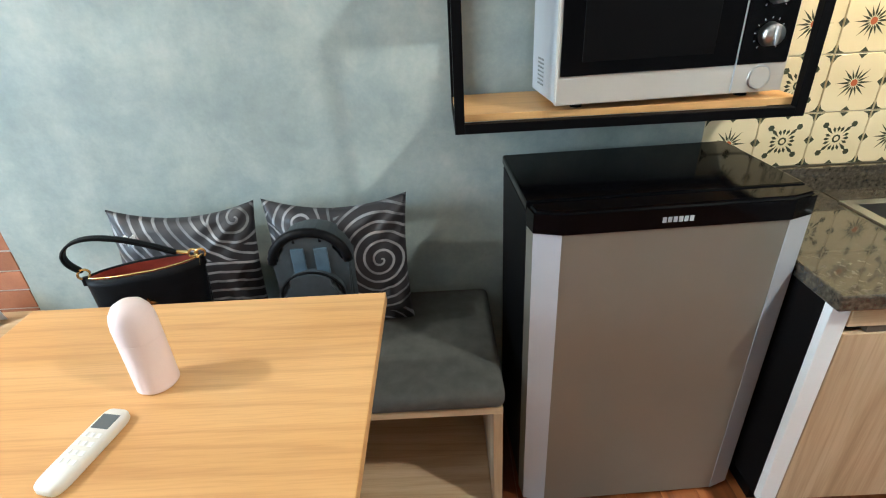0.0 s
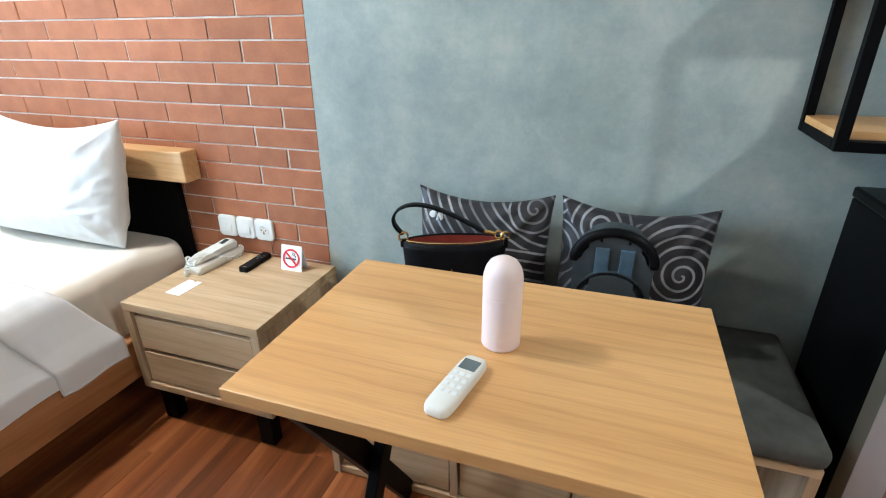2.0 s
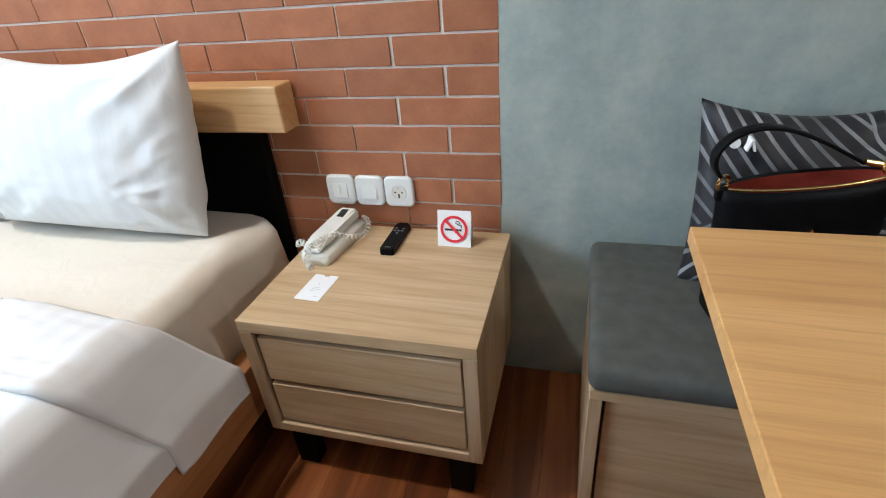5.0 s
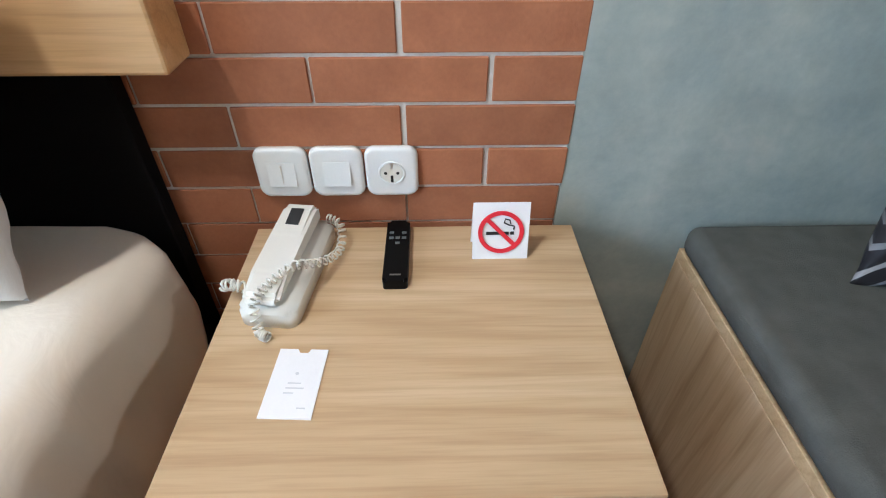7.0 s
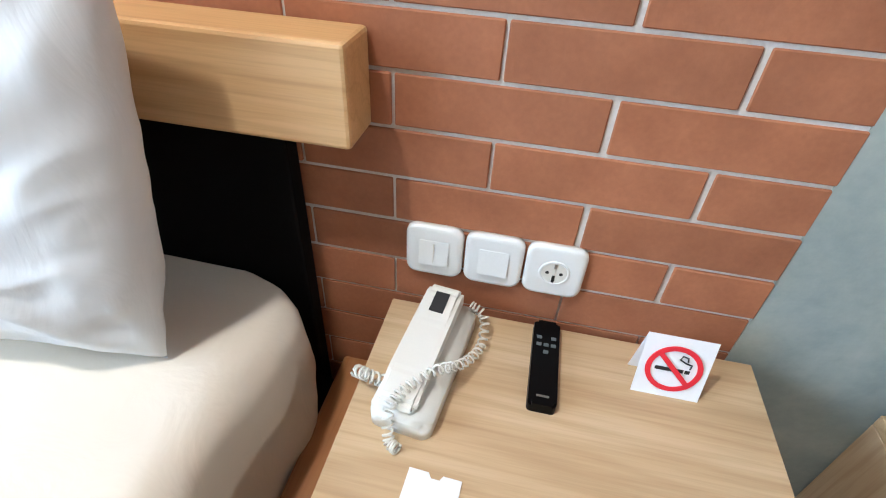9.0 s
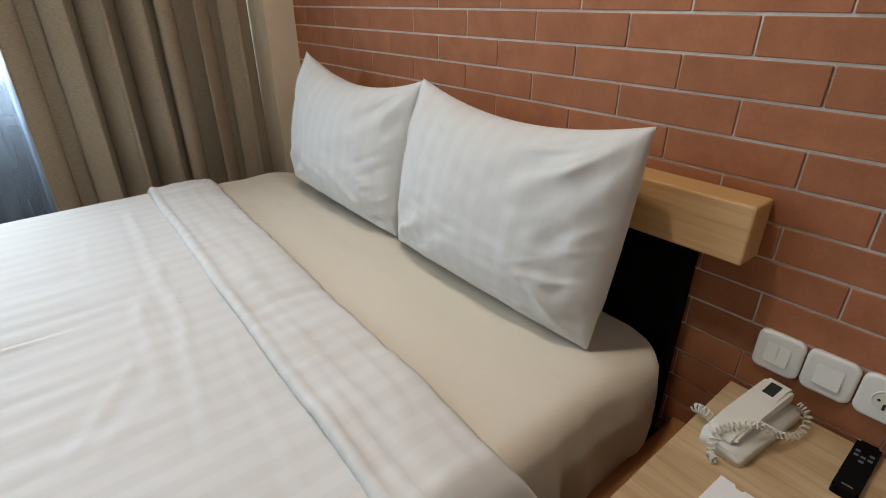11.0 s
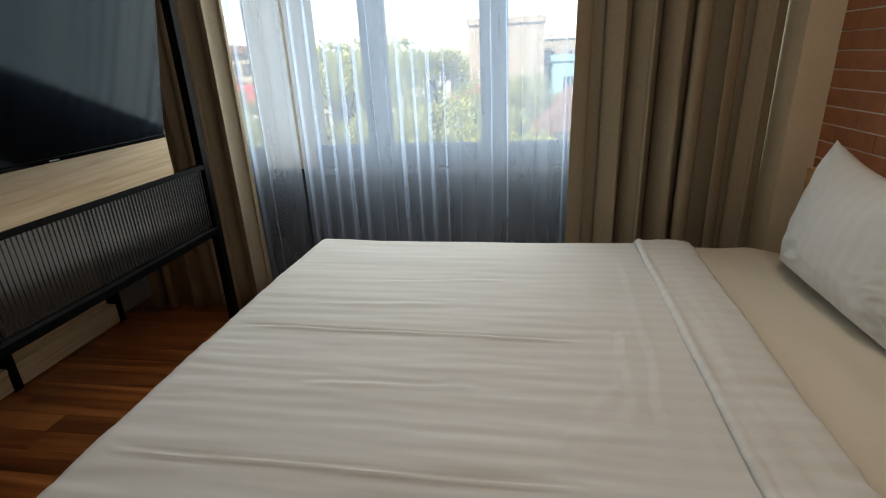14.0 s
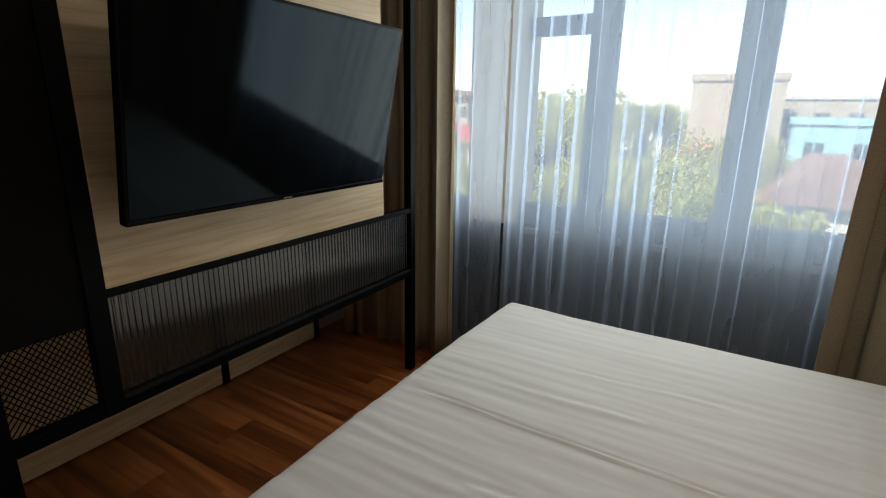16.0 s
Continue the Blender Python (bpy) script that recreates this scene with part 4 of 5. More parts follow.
def handbag():
    cx, cy, half, z1 = 0.565, -0.255, 0.146, 0.752
    h = thing("handbag", "open black leather handbag with red lining and gold hardware", "handbag", (cx, cy, ZB))

    def ring(s, v, inset=0.0):
        """Round the bag at height v (0 bottom, 1 rim): a rounded oblong below, narrowing to a lens-shaped mouth."""
        ca, sa = math.cos(s * 2 * math.pi), math.sin(s * 2 * math.pi)
        ex = 0.30 + 0.55 * v * v
        ey = 0.55 + 0.55 * v * v
        deep = 0.062 - 0.027 * v
        x = (half * (0.82 + 0.18 * v) - inset) * math.copysign(abs(ca) ** ex, ca)
        y = (deep - inset) * math.copysign(abs(sa) ** ey, sa)
        dip = 0.005 * (1 - ca * ca) * v if sa < 0 else -0.004 * (1 - ca * ca) * v
        return (cx + x, cy + y, ZB + 0.002 + (z1 - ZB + 0.010 * ca) * v - dip)
    body = part("body", grid(72, 12, lambda u, v: ring(u, v)), M_leather, h, "", True)
    k = body.modifiers.new("thickness", "SOLIDIFY")
    k.thickness = 0.004
    part("bottom", slab([ring(i / 40, 0)[:2] for i in range(40)], "z", ZB, ZB + 0.006), M_leather, h)
    part("lining", grid(60, 6, lambda u, v: ring(u, 0.52 + 0.465 * v, 0.006)), M_lining, h, "red cloth lining", True)
    part("lining_floor", slab([ring(i / 40, 0.53, 0.007)[:2] for i in range(40)], "z", ring(0.25, 0.53)[2] - 0.002, ring(0.25, 0.53)[2]), M_lining, h)
    part("zip", tube([(p[0], p[1] + 0.004, p[2] + 0.001) for p in (ring(0.5 + 0.5 * i / 32, 1.0, 0.005) for i in range(33))], 0.0026, 6), M_gold, h, "gold zip along the mouth", True)
    # strap: from the front ring it loops out past the end and comes back over the mouth
    way = [(-0.142, 0.0, 0.006), (-0.165, -0.005, 0.030), (-0.172, -0.010, 0.062), (-0.150, -0.014, 0.094), (-0.108, -0.012, 0.108), (-0.055, -0.006, 0.098), (0.005, 0.002, 0.072), (0.062, 0.006, 0.040), (0.086, 0.006, 0.026)]
    b = bmesh.new()
    rows = [[b.verts.new((cx + p[0], cy + p[1] + d, z1 + p[2])) for d in (-0.011, 0.011)] for p in way]
    for r, q in zip(rows, rows[1:]):
        b.faces.new((r[0], r[1], q[1], q[0]))
    strap = part("strap", b, M_leather, h, "", True)
    k = strap.modifiers.new("smooth_bend", "SUBSURF")
    k.levels = k.render_levels = 2
    k = strap.modifiers.new("thickness", "SOLIDIFY")
    k.thickness = 0.006

    def link(at, r, turn):
        """A small upright ring, turned about its own height."""
        return tube([(at[0] + r * math.cos(a * 0.3927) * math.cos(turn), at[1] + r * math.cos(a * 0.3927) * math.sin(turn), at[2] + r * math.sin(a * 0.3927)) for a in range(16)], 0.0032, 6, None, True)
    for x, z in ((-0.140, 0.004), (0.140, 0.018)):
        part("strap_ring", link((cx + x, cy - 0.004, z1 + z), 0.013, 0.5), M_gold, h, "gold ring")
        part("ring_tab", box(cx + x - 0.009, cx + x + 0.009, cy - 0.010, cy + 0.004, z1 + z - 0.032, z1 + z - 0.008, 0.003), M_leather, h)
    part("snap_hook", rod((cx + 0.084, cy + 0.006, z1 + 0.027), (cx + 0.112, cy + 0.002, z1 + 0.022), 0.0055, 10), M_gold, h, "gold snap hook")
    part("chain_link", link((cx + 0.122, cy, z1 + 0.020), 0.011, 0.1), M_gold, h, "gold ring")
    part("hanging_tag", bar((cx + 0.134, cy - 0.010, z1 + 0.014), (cx + 0.130, cy - 0.014, z1 - 0.022), 0.008, 0.003, (1, 0, 0)), M_gold, h, "gold hanging clasp")
    front = ring(0.75, 0.70)[1]
    part("front_emblem", slab([(cx - 0.018, 0.668), (cx + 0.018, 0.668), (cx + 0.012, 0.675), (cx + 0.004, 0.677), (cx, 0.685), (cx - 0.004, 0.677), (cx - 0.012, 0.675)], "y", front - 0.005, front + 0.004), M_gold, h, "small gold emblem")
    h.rotation_euler.z = radians(11)


handbag()

# white printed marks on the cushion beside the handbag
mark_m = cushion_a.matrix_world.inverted()


def on_cushion(name, bm, label):
    ob = new(name, finish(name, bm, M_paper))
    ob.parent = cushion_a
    ob.matrix_parent_inverse = mark_m
    ob["label"] = label


on_cushion("printed_dot", rod((0.468, -0.158, 0.782), (0.468, -0.13, 0.782), 0.010, 16), "white printed dot")
on_cushion("printed_stroke", bar((0.486, -0.158, 0.772), (0.493, -0.158, 0.793), 0.03, 0.004, (0, 1, 0)), "white printed stroke")
on_cushion("printed_stroke", bar((0.493, -0.158, 0.793), (0.500, -0.158, 0.772), 0.03, 0.004, (0, 1, 0)), "white printed stroke")


def backpack():
    cx, yf, yb = 0.985, -0.245, -0.155
    p = thing("backpack", "small dark grey nylon backpack with a rounded top", "backpack", (cx, -0.28, ZB))

    def arch(w, z0, z1, n=18):
        r = w / 2
        return [(cx - r, z0)] + [(cx - r * math.cos(math.pi * i / n), z1 - r * 0.85 + r * 0.85 * math.sin(math.pi * i / n)) for i in range(n + 1)] + [(cx + r, z0)]
    b = slab(arch(0.198, ZB, 0.815), "y", yf, yb)
    bmesh.ops.bevel(b, geom=[e for e in b.edges if abs(e.verts[0].co.y - e.verts[1].co.y) < 1e-4], offset=0.018, segments=3, affect="EDGES")
    part("main_bag", b, M_pack, p)
    part("piping", tube([(u, yf + 0.004, v) for u, v in arch(0.196, ZB + 0.01, 0.817)[1:-1]], 0.013, 8), M_leather, p, "thick black edge piping", True)
    for x in (cx - 0.045, cx + 0.015):
        part("front_band", box(x, x + 0.034, yf - 0.006, yf + 0.002, ZB + 0.12, 0.775, 0.002), M_pack_band, p, "blue-grey webbing band")
    b = slab(arch(0.162, ZB, 0.715), "y", yf - 0.035, yf + 0.004)
    bmesh.ops.bevel(b, geom=[e for e in b.edges if abs(e.verts[0].co.y - e.verts[1].co.y) < 1e-4 and e.verts[0].co.y < yf - 0.03], offset=0.014, segments=3, affect="EDGES")
    part("front_pocket", b, M_pack, p)
    part("pocket_zip", tube([(u, yf - 0.026, v) for u, v in arch(0.165, ZB + 0.05, 0.717)[1:-1]], 0.004, 6), M_leather, p, "black zip", True)
    part("pocket_band", box(cx - 0.074, cx + 0.074, yf - 0.042, yf - 0.034, 0.592, 0.610, 0.002), M_pack_band, p, "blue-grey webbing band")
    b = tube([(cx - 0.035, -0.24, 0.79), (cx - 0.025, -0.235, 0.82), (cx + 0.025, -0.235, 0.82), (cx + 0.035, -0.24, 0.79)], 0.007, 8)
    part("top_handle", b, M_leather, p, "", True)


backpack()

# ---- table and what stands on it ----
TX0, TX1, TY0, TY1, ZT = 0.365, 1.193, -0.945, -0.397, 0.728
table = thing("dining_table", "honey oak table with black crossed steel legs", "table", (0.78, -0.67, 0))
part("tabletop", box(TX0, TX1, TY0, TY1, ZT - 0.028, ZT, 0.002), M_table, table)
for x in (0.50, 1.06):
    part("leg", bar((x - 0.014, -0.90, ZT - 0.034), (x - 0.014, -0.465, 0.0), 0.028, 0.055, (1, 0, 0)), M_black_metal, table)
    part("leg", bar((x + 0.015, -0.455, ZT - 0.034), (x + 0.015, -0.885, 0.0), 0.028, 0.055, (1, 0, 0)), M_black_metal, table)
    part("mounting_plate", box(x - 0.035, x + 0.035, -0.925, -0.43, ZT - 0.034, ZT - 0.0285), M_black_metal, table)

bottle = thing("pink_bottle", "blush pink round-topped bottle on the wooden table", "bottle", (0.791, -0.664, ZT))
r = 0.037
part("body", lathe([(r - 0.004, 0), (r, 0.004), (r, 0.008), (r, 0.100), (r, 0.1075), (r, 0.109), (r - 0.0006, 0.1096), (r - 0.0006, 0.1104), (r, 0.111), (r, 0.1125), (r, 0.120), (r, 0.137), (r * 0.97, 0.150), (r * 0.87, 0.163), (r * 0.68, 0.174), (r * 0.40, 0.1805), (r * 0.1, 0.1825)], (0.791, -0.664, ZT), 40), M_pink, bottle, "", True)
part("base_ring", lathe([(r - 0.008, 0.0), (r - 0.0045, 0.0), (r - 0.0045, 0.0008), (r - 0.008, 0.0008)], (0.791, -0.664, ZT - 0.0004), 32), M_grey_plastic, bottle)


def ac_remote():
    at = Vector((0.752, -0.820, ZT))
    a = thing("air_conditioner_remote", "white air-conditioner remote with a grey display", "remote control", at)
    b = bmesh.new()
    rings = []
    for inset, z in ((0.004, 0.0), (0.0012, 0.0012), (0.0, 0.004), (0.0, 0.012), (0.0008, 0.015), (0.0028, 0.0175), (0.006, 0.019)):
        q = []
        for i in range(40):
            k = i / 40 * 2 * math.pi
            cx, cy = math.cos(k), math.sin(k)
            q.append(b.verts.new(((0.024 - inset) * math.copysign(abs(cx) ** 0.45, cx), (0.079 - inset) * math.copysign(abs(cy) ** 0.28, cy), z)))
        rings.append(q)
    for p, q in zip(rings, rings[1:]):
        for i in range(40):
            b.faces.new((p[i], p[(i + 1) % 40], q[(i + 1) % 40], q[i]))
    b.faces.new(rings[0][::-1])
    b.faces.new(rings[-1])
    bmesh.ops.translate(b, vec=at, verts=b.verts)
    part("case", b, M_ivory, a, "", True)
    part("display", box(at.x - 0.016, at.x + 0.016, at.y + 0.032, at.y + 0.062, ZT + 0.0188, ZT + 0.0198, 0.0004, 1), M_grey_plastic, a, "grey liquid crystal display")
    for j in range(4):
        for i in (-1, 0, 1):
            part("key", box(at.x + i * 0.0125 - 0.0045, at.x + i * 0.0125 + 0.0045, at.y + 0.014 - j * 0.017, at.y + 0.023 - j * 0.017, ZT + 0.0188, ZT + 0.0204, 0.0008, 1), M_white_plastic, a)
    a.rotation_euler.z = radians(-11)


ac_remote()


# ---- refrigerator ----
def fridge():
    at = (1.79, -0.25, 0)
    f = thing("refrigerator", "small black refrigerator with a silver-grey door", "refrigerator", at)
    x0, x1, yb, yd, yf, zt = 1.514, 2.122, -0.048, -0.378, -0.434, 0.932
    part("cabinet", box(x0, x1, yd, yb, 0.02, 0.905, 0.006), M_black_metal, f)
    part("top_cover", box(x0 - 0.003, x1 + 0.003, yd, yb, 0.9055, zt, 0.006), M_black_gloss, f, "glossy black top")
    d = slab([(x0 - 0.002, yd - 0.003), (x0 + 0.004, yf + 0.012), (x0 + 0.060, yf - 0.006), (x1 - 0.060, yf - 0.006), (x1 - 0.004, yf + 0.012), (x1 + 0.002, yd - 0.003)], "z", 0.014, 0.878)
    door = part("door", d, M_silver, f, "silver-grey door")
    for xa, xb in ((x0 + 0.0035, x0 + 0.0605), (x1 - 0.0605, x1 - 0.0035)):
        a, c = (yf + 0.0105, yf - 0.0075) if xa < 1.7 else (yf - 0.0075, yf + 0.0105)
        part("door_edge", slab([(xa, a), (xb, c), (xb, c + 0.002), (xa, a + 0.002)], "z", 0.0145, 0.8775), M_silver_edge, door, "pale bevelled door edge")
    t = slab([(x0 - 0.003, yd - 0.003), (x0 + 0.003, yf + 0.010), (x0 + 0.060, yf - 0.010), (x1 - 0.060, yf - 0.010), (x1 - 0.003, yf + 0.010), (x1 + 0.003, yd - 0.003)], "z", 0.8785, zt - 0.001)
    bmesh.ops.bevel(t, geom=[e for e in t.edges if all(v.co.z > 0.92 for v in e.verts)], offset=0.008, segments=3, affect="EDGES")
    part("door_cap", t, M_black_gloss, f, "glossy black door cap")
    for i in range(6):
        part("maker_mark", box(1.783 + i * 0.0115, 1.791 + i * 0.0115, yf - 0.0112, yf - 0.0095, 0.893, 0.905), M_silver_edge, f, "small silver mark")
    for x in (x0 + 0.04, x1 - 0.04):
        for y in (yd + 0.03, yb - 0.03):
            part("foot", rod((x, y, 0), (x, y, 0.0205), 0.018, 12), M_black_plastic, f)
    f.rotation_euler.z = radians(2)


fridge()


# ---- wall shelf and microwave ----
def wall_shelf():
    x0, x1, y0, y1, z0, z1 = 1.373, 2.160, -0.256, -0.004, 1.048, 1.48
    s = thing("wall_shelf", "black steel box-frame wall shelf with an oak board", "shelf", ((x0 + x1) / 2, -0.12, z0))
    w = 0.022
    for y in (y0, y1 - w):
        for z in (z0, z1 - w):
            part("rail", box(x0 + w, x1 - w, y, y + w, z, z + w, 0.0015), M_black_metal, s)
        for x in (x0, x1 - w):
            part("post", box(x, x + w, y, y + w, z0, z1, 0.0015), M_black_metal, s)
    for x in (x0, x1 - w):
        for z in (z0, z1 - w):
            part("side_rail", box(x, x + w, y0 + w, y1 - w, z, z + w, 0.0015), M_black_metal, s)
    part("board", box(x0 + 0.004, x1 - 0.004, y0 + 0.024, y1 - 0.001, z0 + w, z0 + w + 0.016, 0.001), M_table, s, "honey oak shelf board")
    part("top_board", box(x0 + 0.004, x1 - 0.004, y0 + 0.024, y1 - 0.001, z1, z1 + 0.016, 0.001), M_table, s, "honey oak shelf board")


wall_shelf()


def microwave():
    x0, x1, yb, yf, z0, z1 = 1.590, 2.105, -0.018, -0.222, 1.100, 1.38
    m = thing("microwave_oven", "silver and black microwave oven on the shelf", "microwave", (1.835, -0.12, 1.086))
    part("case", box(x0, x1, yf, yb, z0, z1, 0.004), M_silver_edge, m)
    part("front_frame", box(x0 - 0.003, x1 + 0.003, yf - 0.016, yf - 0.0005, z0, z1 + 0.003, 0.003), M_silver_front, m, "brushed silver front")
    part("door_window", box(x0 + 0.004, 1.985, yf - 0.020, yf - 0.0155, z0 + 0.062, z1 - 0.006, 0.002), M_black_gloss, m, "glossy black door window")
    part("viewing_pane", box(x0 + 0.05, 1.93, yf - 0.0212, yf - 0.0202, z0 + 0.09, z1 - 0.035, 0.0004, 1), M_black_plastic, m, "dark perforated viewing pane")
    part("control_panel", box(1.990, x1 - 0.002, yf - 0.020, yf - 0.0155, z0 + 0.062, z1 - 0.006, 0.002), M_black_gloss, m, "glossy black control panel")
    part("door_gap", box(1.9862, 1.9888, yf - 0.0185, yf - 0.015, z0 + 0.004, z1 - 0.004), M_silver_edge, m)
    for z in (1.222, 1.305):
        k = part("knob", rod((2.047, yf - 0.020, z), (2.047, yf - 0.042, z), 0.025, 32, None, 0.021), M_steel, m, "round steel knob", True)
        part("knob_grip", box(2.0435, 2.0505, yf - 0.050, yf - 0.041, z - 0.020, z + 0.020, 0.002), M_steel, k)
        for i in range(11):
            a = radians(-50 + i * 28)
            p, q = Vector((math.cos(a), 0, math.sin(a))), Vector((2.047, yf - 0.0205, z))
            part("dial_mark", bar(q + p * 0.031, q + p * 0.035, 0.0008, 0.0015, (0, 1, 0)), M_silver_edge, m)
    ring = [(2.047 + 0.024 * math.cos(i * 0.19635), yf - 0.018, z0 + 0.033 + 0.024 * math.sin(i * 0.19635)) for i in range(32)]
    part("door_button", rod((2.047, yf - 0.016, z0 + 0.033), (2.047, yf - 0.021, z0 + 0.033), 0.0225, 32), M_silver_front, m, "round door release")
    part("button_ring", tube(ring, 0.0028, 8, None, True), M_steel, m, "polished ring", True)
    for i in range(6):
        for j in range(7):
            part("vent_hole", rod((x0 - 0.0008, -0.075 - i * 0.009, 1.125 + j * 0.0095), (x0 + 0.0012, -0.075 - i * 0.009, 1.125 + j * 0.0095), 0.0026, 8), M_grey_plastic, m)
    for x in (x0 + 0.06, x1 - 0.06):
        for y in (yf + 0.03, yb - 0.03):
            part("foot", rod((x, y, 1.086), (x, y, z0), 0.014, 12), M_black_plastic, m)
    m.rotation_euler.z = radians(4)


microwave()


# ---- kitchen worktop, sink, cabinet ----
cab = thing("base_cabinet", "oak-fronted kitchen base cabinet with a pale edge strip", "cabinet", (2.7, -0.28, 0))
# The refrigerator's shadow on this side is put into the dark board colour.
part("body", box(2.140, XE - 0.004, -0.505, -0.004, 0.08, 0.722, 0.002), M_dark_panel, cab, "cabinet side, darkened with the refrigerator's shadow")
part("plinth", box(2.165, XE - 0.004, -0.46, -0.01, 0, 0.0795), M_black_plastic, cab)
part("end_post", box(2.140, 2.184, -0.528, -0.5055, 0.08, 0.722, 0.002), M_white_plastic, cab, "pale cabinet edge strip")
for x0, x1 in ((2.188, 2.52), (2.525, 2.90), (2.905, 3.28)):
    d = part("door", box(x0, x1, -0.528, -0.5055, 0.085, 0.640, 0.002), M_pale_z, cab, "oak door")
    part("drawer_front", box(x0, x1, -0.528, -0.5055, 0.660, 0.718, 0.002), M_pale_x, cab, "oak drawer front")
    # Brown strip fills the grip gap, its shadow put into the colour.
    part("grip_shadow_rail", box(x0 + 0.05, x1 - 0.05, -0.524, -0.5055, 0.641, 0.659), M_bark, cab, "dark strip coloured as the grip's shadow")
wt = thing("worktop", "polished dark speckled granite worktop", "worktop", (2.7, -0.29, 0.722))
b = box(2.128, 2.44, -0.556, -0.0245, 0.7225, 0.760, 0.004)
b = box(2.44, 2.86, -0.556, -0.46, 0.7225, 0.760, 0.0, bm=b)
b = box(2.44, 2.86, -0.13, -0.0245, 0.7225, 0.760, 0.0, bm=b)
b = box(2.86, XE - 0.003, -0.556, -0.0245, 0.7225, 0.760, 0.0, bm=b)
part("slab", b, M_granite, wt)
part("upstand", box(2.128, XE - 0.003, -0.024, -0.003, 0.722, 0.830, 0.002), M_granite, wt, "granite upstand")
sink = thing("sink", "stainless steel sink set in the granite worktop", "sink", (2.65, -0.3, 0.62))
b = box(2.43, 2.87, -0.475, -0.445, 0.7605, 0.766, 0.002)
for q in ((2.43, 2.87, -0.145, -0.115), (2.43, 2.46, -0.445, -0.145), (2.84, 2.87, -0.445, -0.145)):
    b = box(*q, 0.7605, 0.766, 0.0, bm=b)
part("rim", b, M_steel, sink)
b = box(2.455, 2.46, -0.445, -0.145, 0.62, 0.7605)
for q in ((2.84, 2.845, -0.445, -0.145), (2.455, 2.845, -0.450, -0.445), (2.455, 2.845, -0.145, -0.140)):
    b = box(*q, 0.62, 0.7605, bm=b)
part("bowl", box(2.455, 2.845, -0.45, -0.14, 0.614, 0.6195, bm=b), M_steel, sink)


# ---- television screen wall and wardrobe behind it ----
YR = -2.80
tvw = thing("television_partition", "black steel partition with an oak panel and ribbed glass", "partition", (-1.65, YR, 0))
PX0, PX1 = -2.455, -0.952
for x, w, z0 in ((PX0, 0.042, 0.0), (PX1, 0.052, 0.556), (-0.690, 0.045, 0.0)):
    part("post", box(x, x + w, YR - 0.042, YR, z0, ZC - 0.002, 0.002), M_black_metal, tvw)
for z0, z1 in ((0.900, 0.924), (0.556, 0.594)):
    part("rail", box(PX0 + 0.042, PX1, YR - 0.040, YR - 0.002, z0, z1, 0.002), M_black_metal, tvw)
part("rail", box(PX1 + 0.052, -0.690, YR - 0.040, YR - 0.002, 0.556, 0.594, 0.002), M_black_metal, tvw)
part("rail_lip", box(PX0 + 0.042, PX1, YR - 0.002, YR + 0.014, 0.588, 0.597, 0.001), M_black_metal, tvw)
part("oak_panel", box(-2.195, PX1 - 0.001, YR - 0.035, YR - 0.006, 0.9245, 2.25, 0.0015), M_panel, tvw, "grained oak panel")


def reeds(u, v):
    x = PX0 + 0.042 + (PX1 - PX0 - 0.042) * u
    return (x, YR - 0.02 + 0.0036 * abs(math.sin(u * 78 * math.pi)), 0.594 + 0.306 * v)


g = part("ribbed_glass", grid(78 * 8, 1, reeds), M_reeded, tvw, "vertically ribbed grey glass", True)
# diamond mesh infill and the closed dark panel above it
b = bmesh.new()
for k in range(-8, 16):
    for sgn in (1, -1):
        z = 0.582 + k * 0.020
        xa, xb = PX1 + 0.052, -0.690
        za, zb = (z, z + (xb - xa) * 1.25) if sgn > 0 else (z + (xb - xa) * 1.25, z)
        lo, hi = 0.582, 0.838

        def clip(xs, zs, xe, ze):
            d = (ze - zs) / (xe - xs)
            if max(zs, ze) <= lo or min(zs, ze) >= hi:
                return None
            for lim in (lo, hi):
                if (zs - lim) * (ze - lim) < 0:
                    xm = xs + (lim - zs) / d
                    if (zs < lo and lim == lo) or (zs > hi and lim == hi):
                        xs, zs = xm, lim
                    else:
                        xe, ze = xm, lim
            return (xs, zs, xe, ze)
        r4 = clip(xa, za, xb, zb)
        if r4 and abs(r4[2] - r4[0]) > 0.004:
            b = bar((r4[0], YR - 0.02 - 0.001 * sgn, r4[1]), (r4[2], YR - 0.02 - 0.001 * sgn, r4[3]), 0.002, 0.003, (0, 1, 0), b)
mesh_part = part("diamond_mesh", b, M_black_metal, tvw, "black expanded metal mesh")
mesh_part["kind"] = "stuff"
part("dark_panel", box(PX1 + 0.052, -0.690, YR - 0.034, YR - 0.008, 0.840, ZC - 0.002), M_dark_panel, tvw, "black closed panel")
part("rail", box(PX1 + 0.052, -0.690, YR - 0.040, YR - 0.002, 0.838, 0.8395), M_black_metal, tvw)


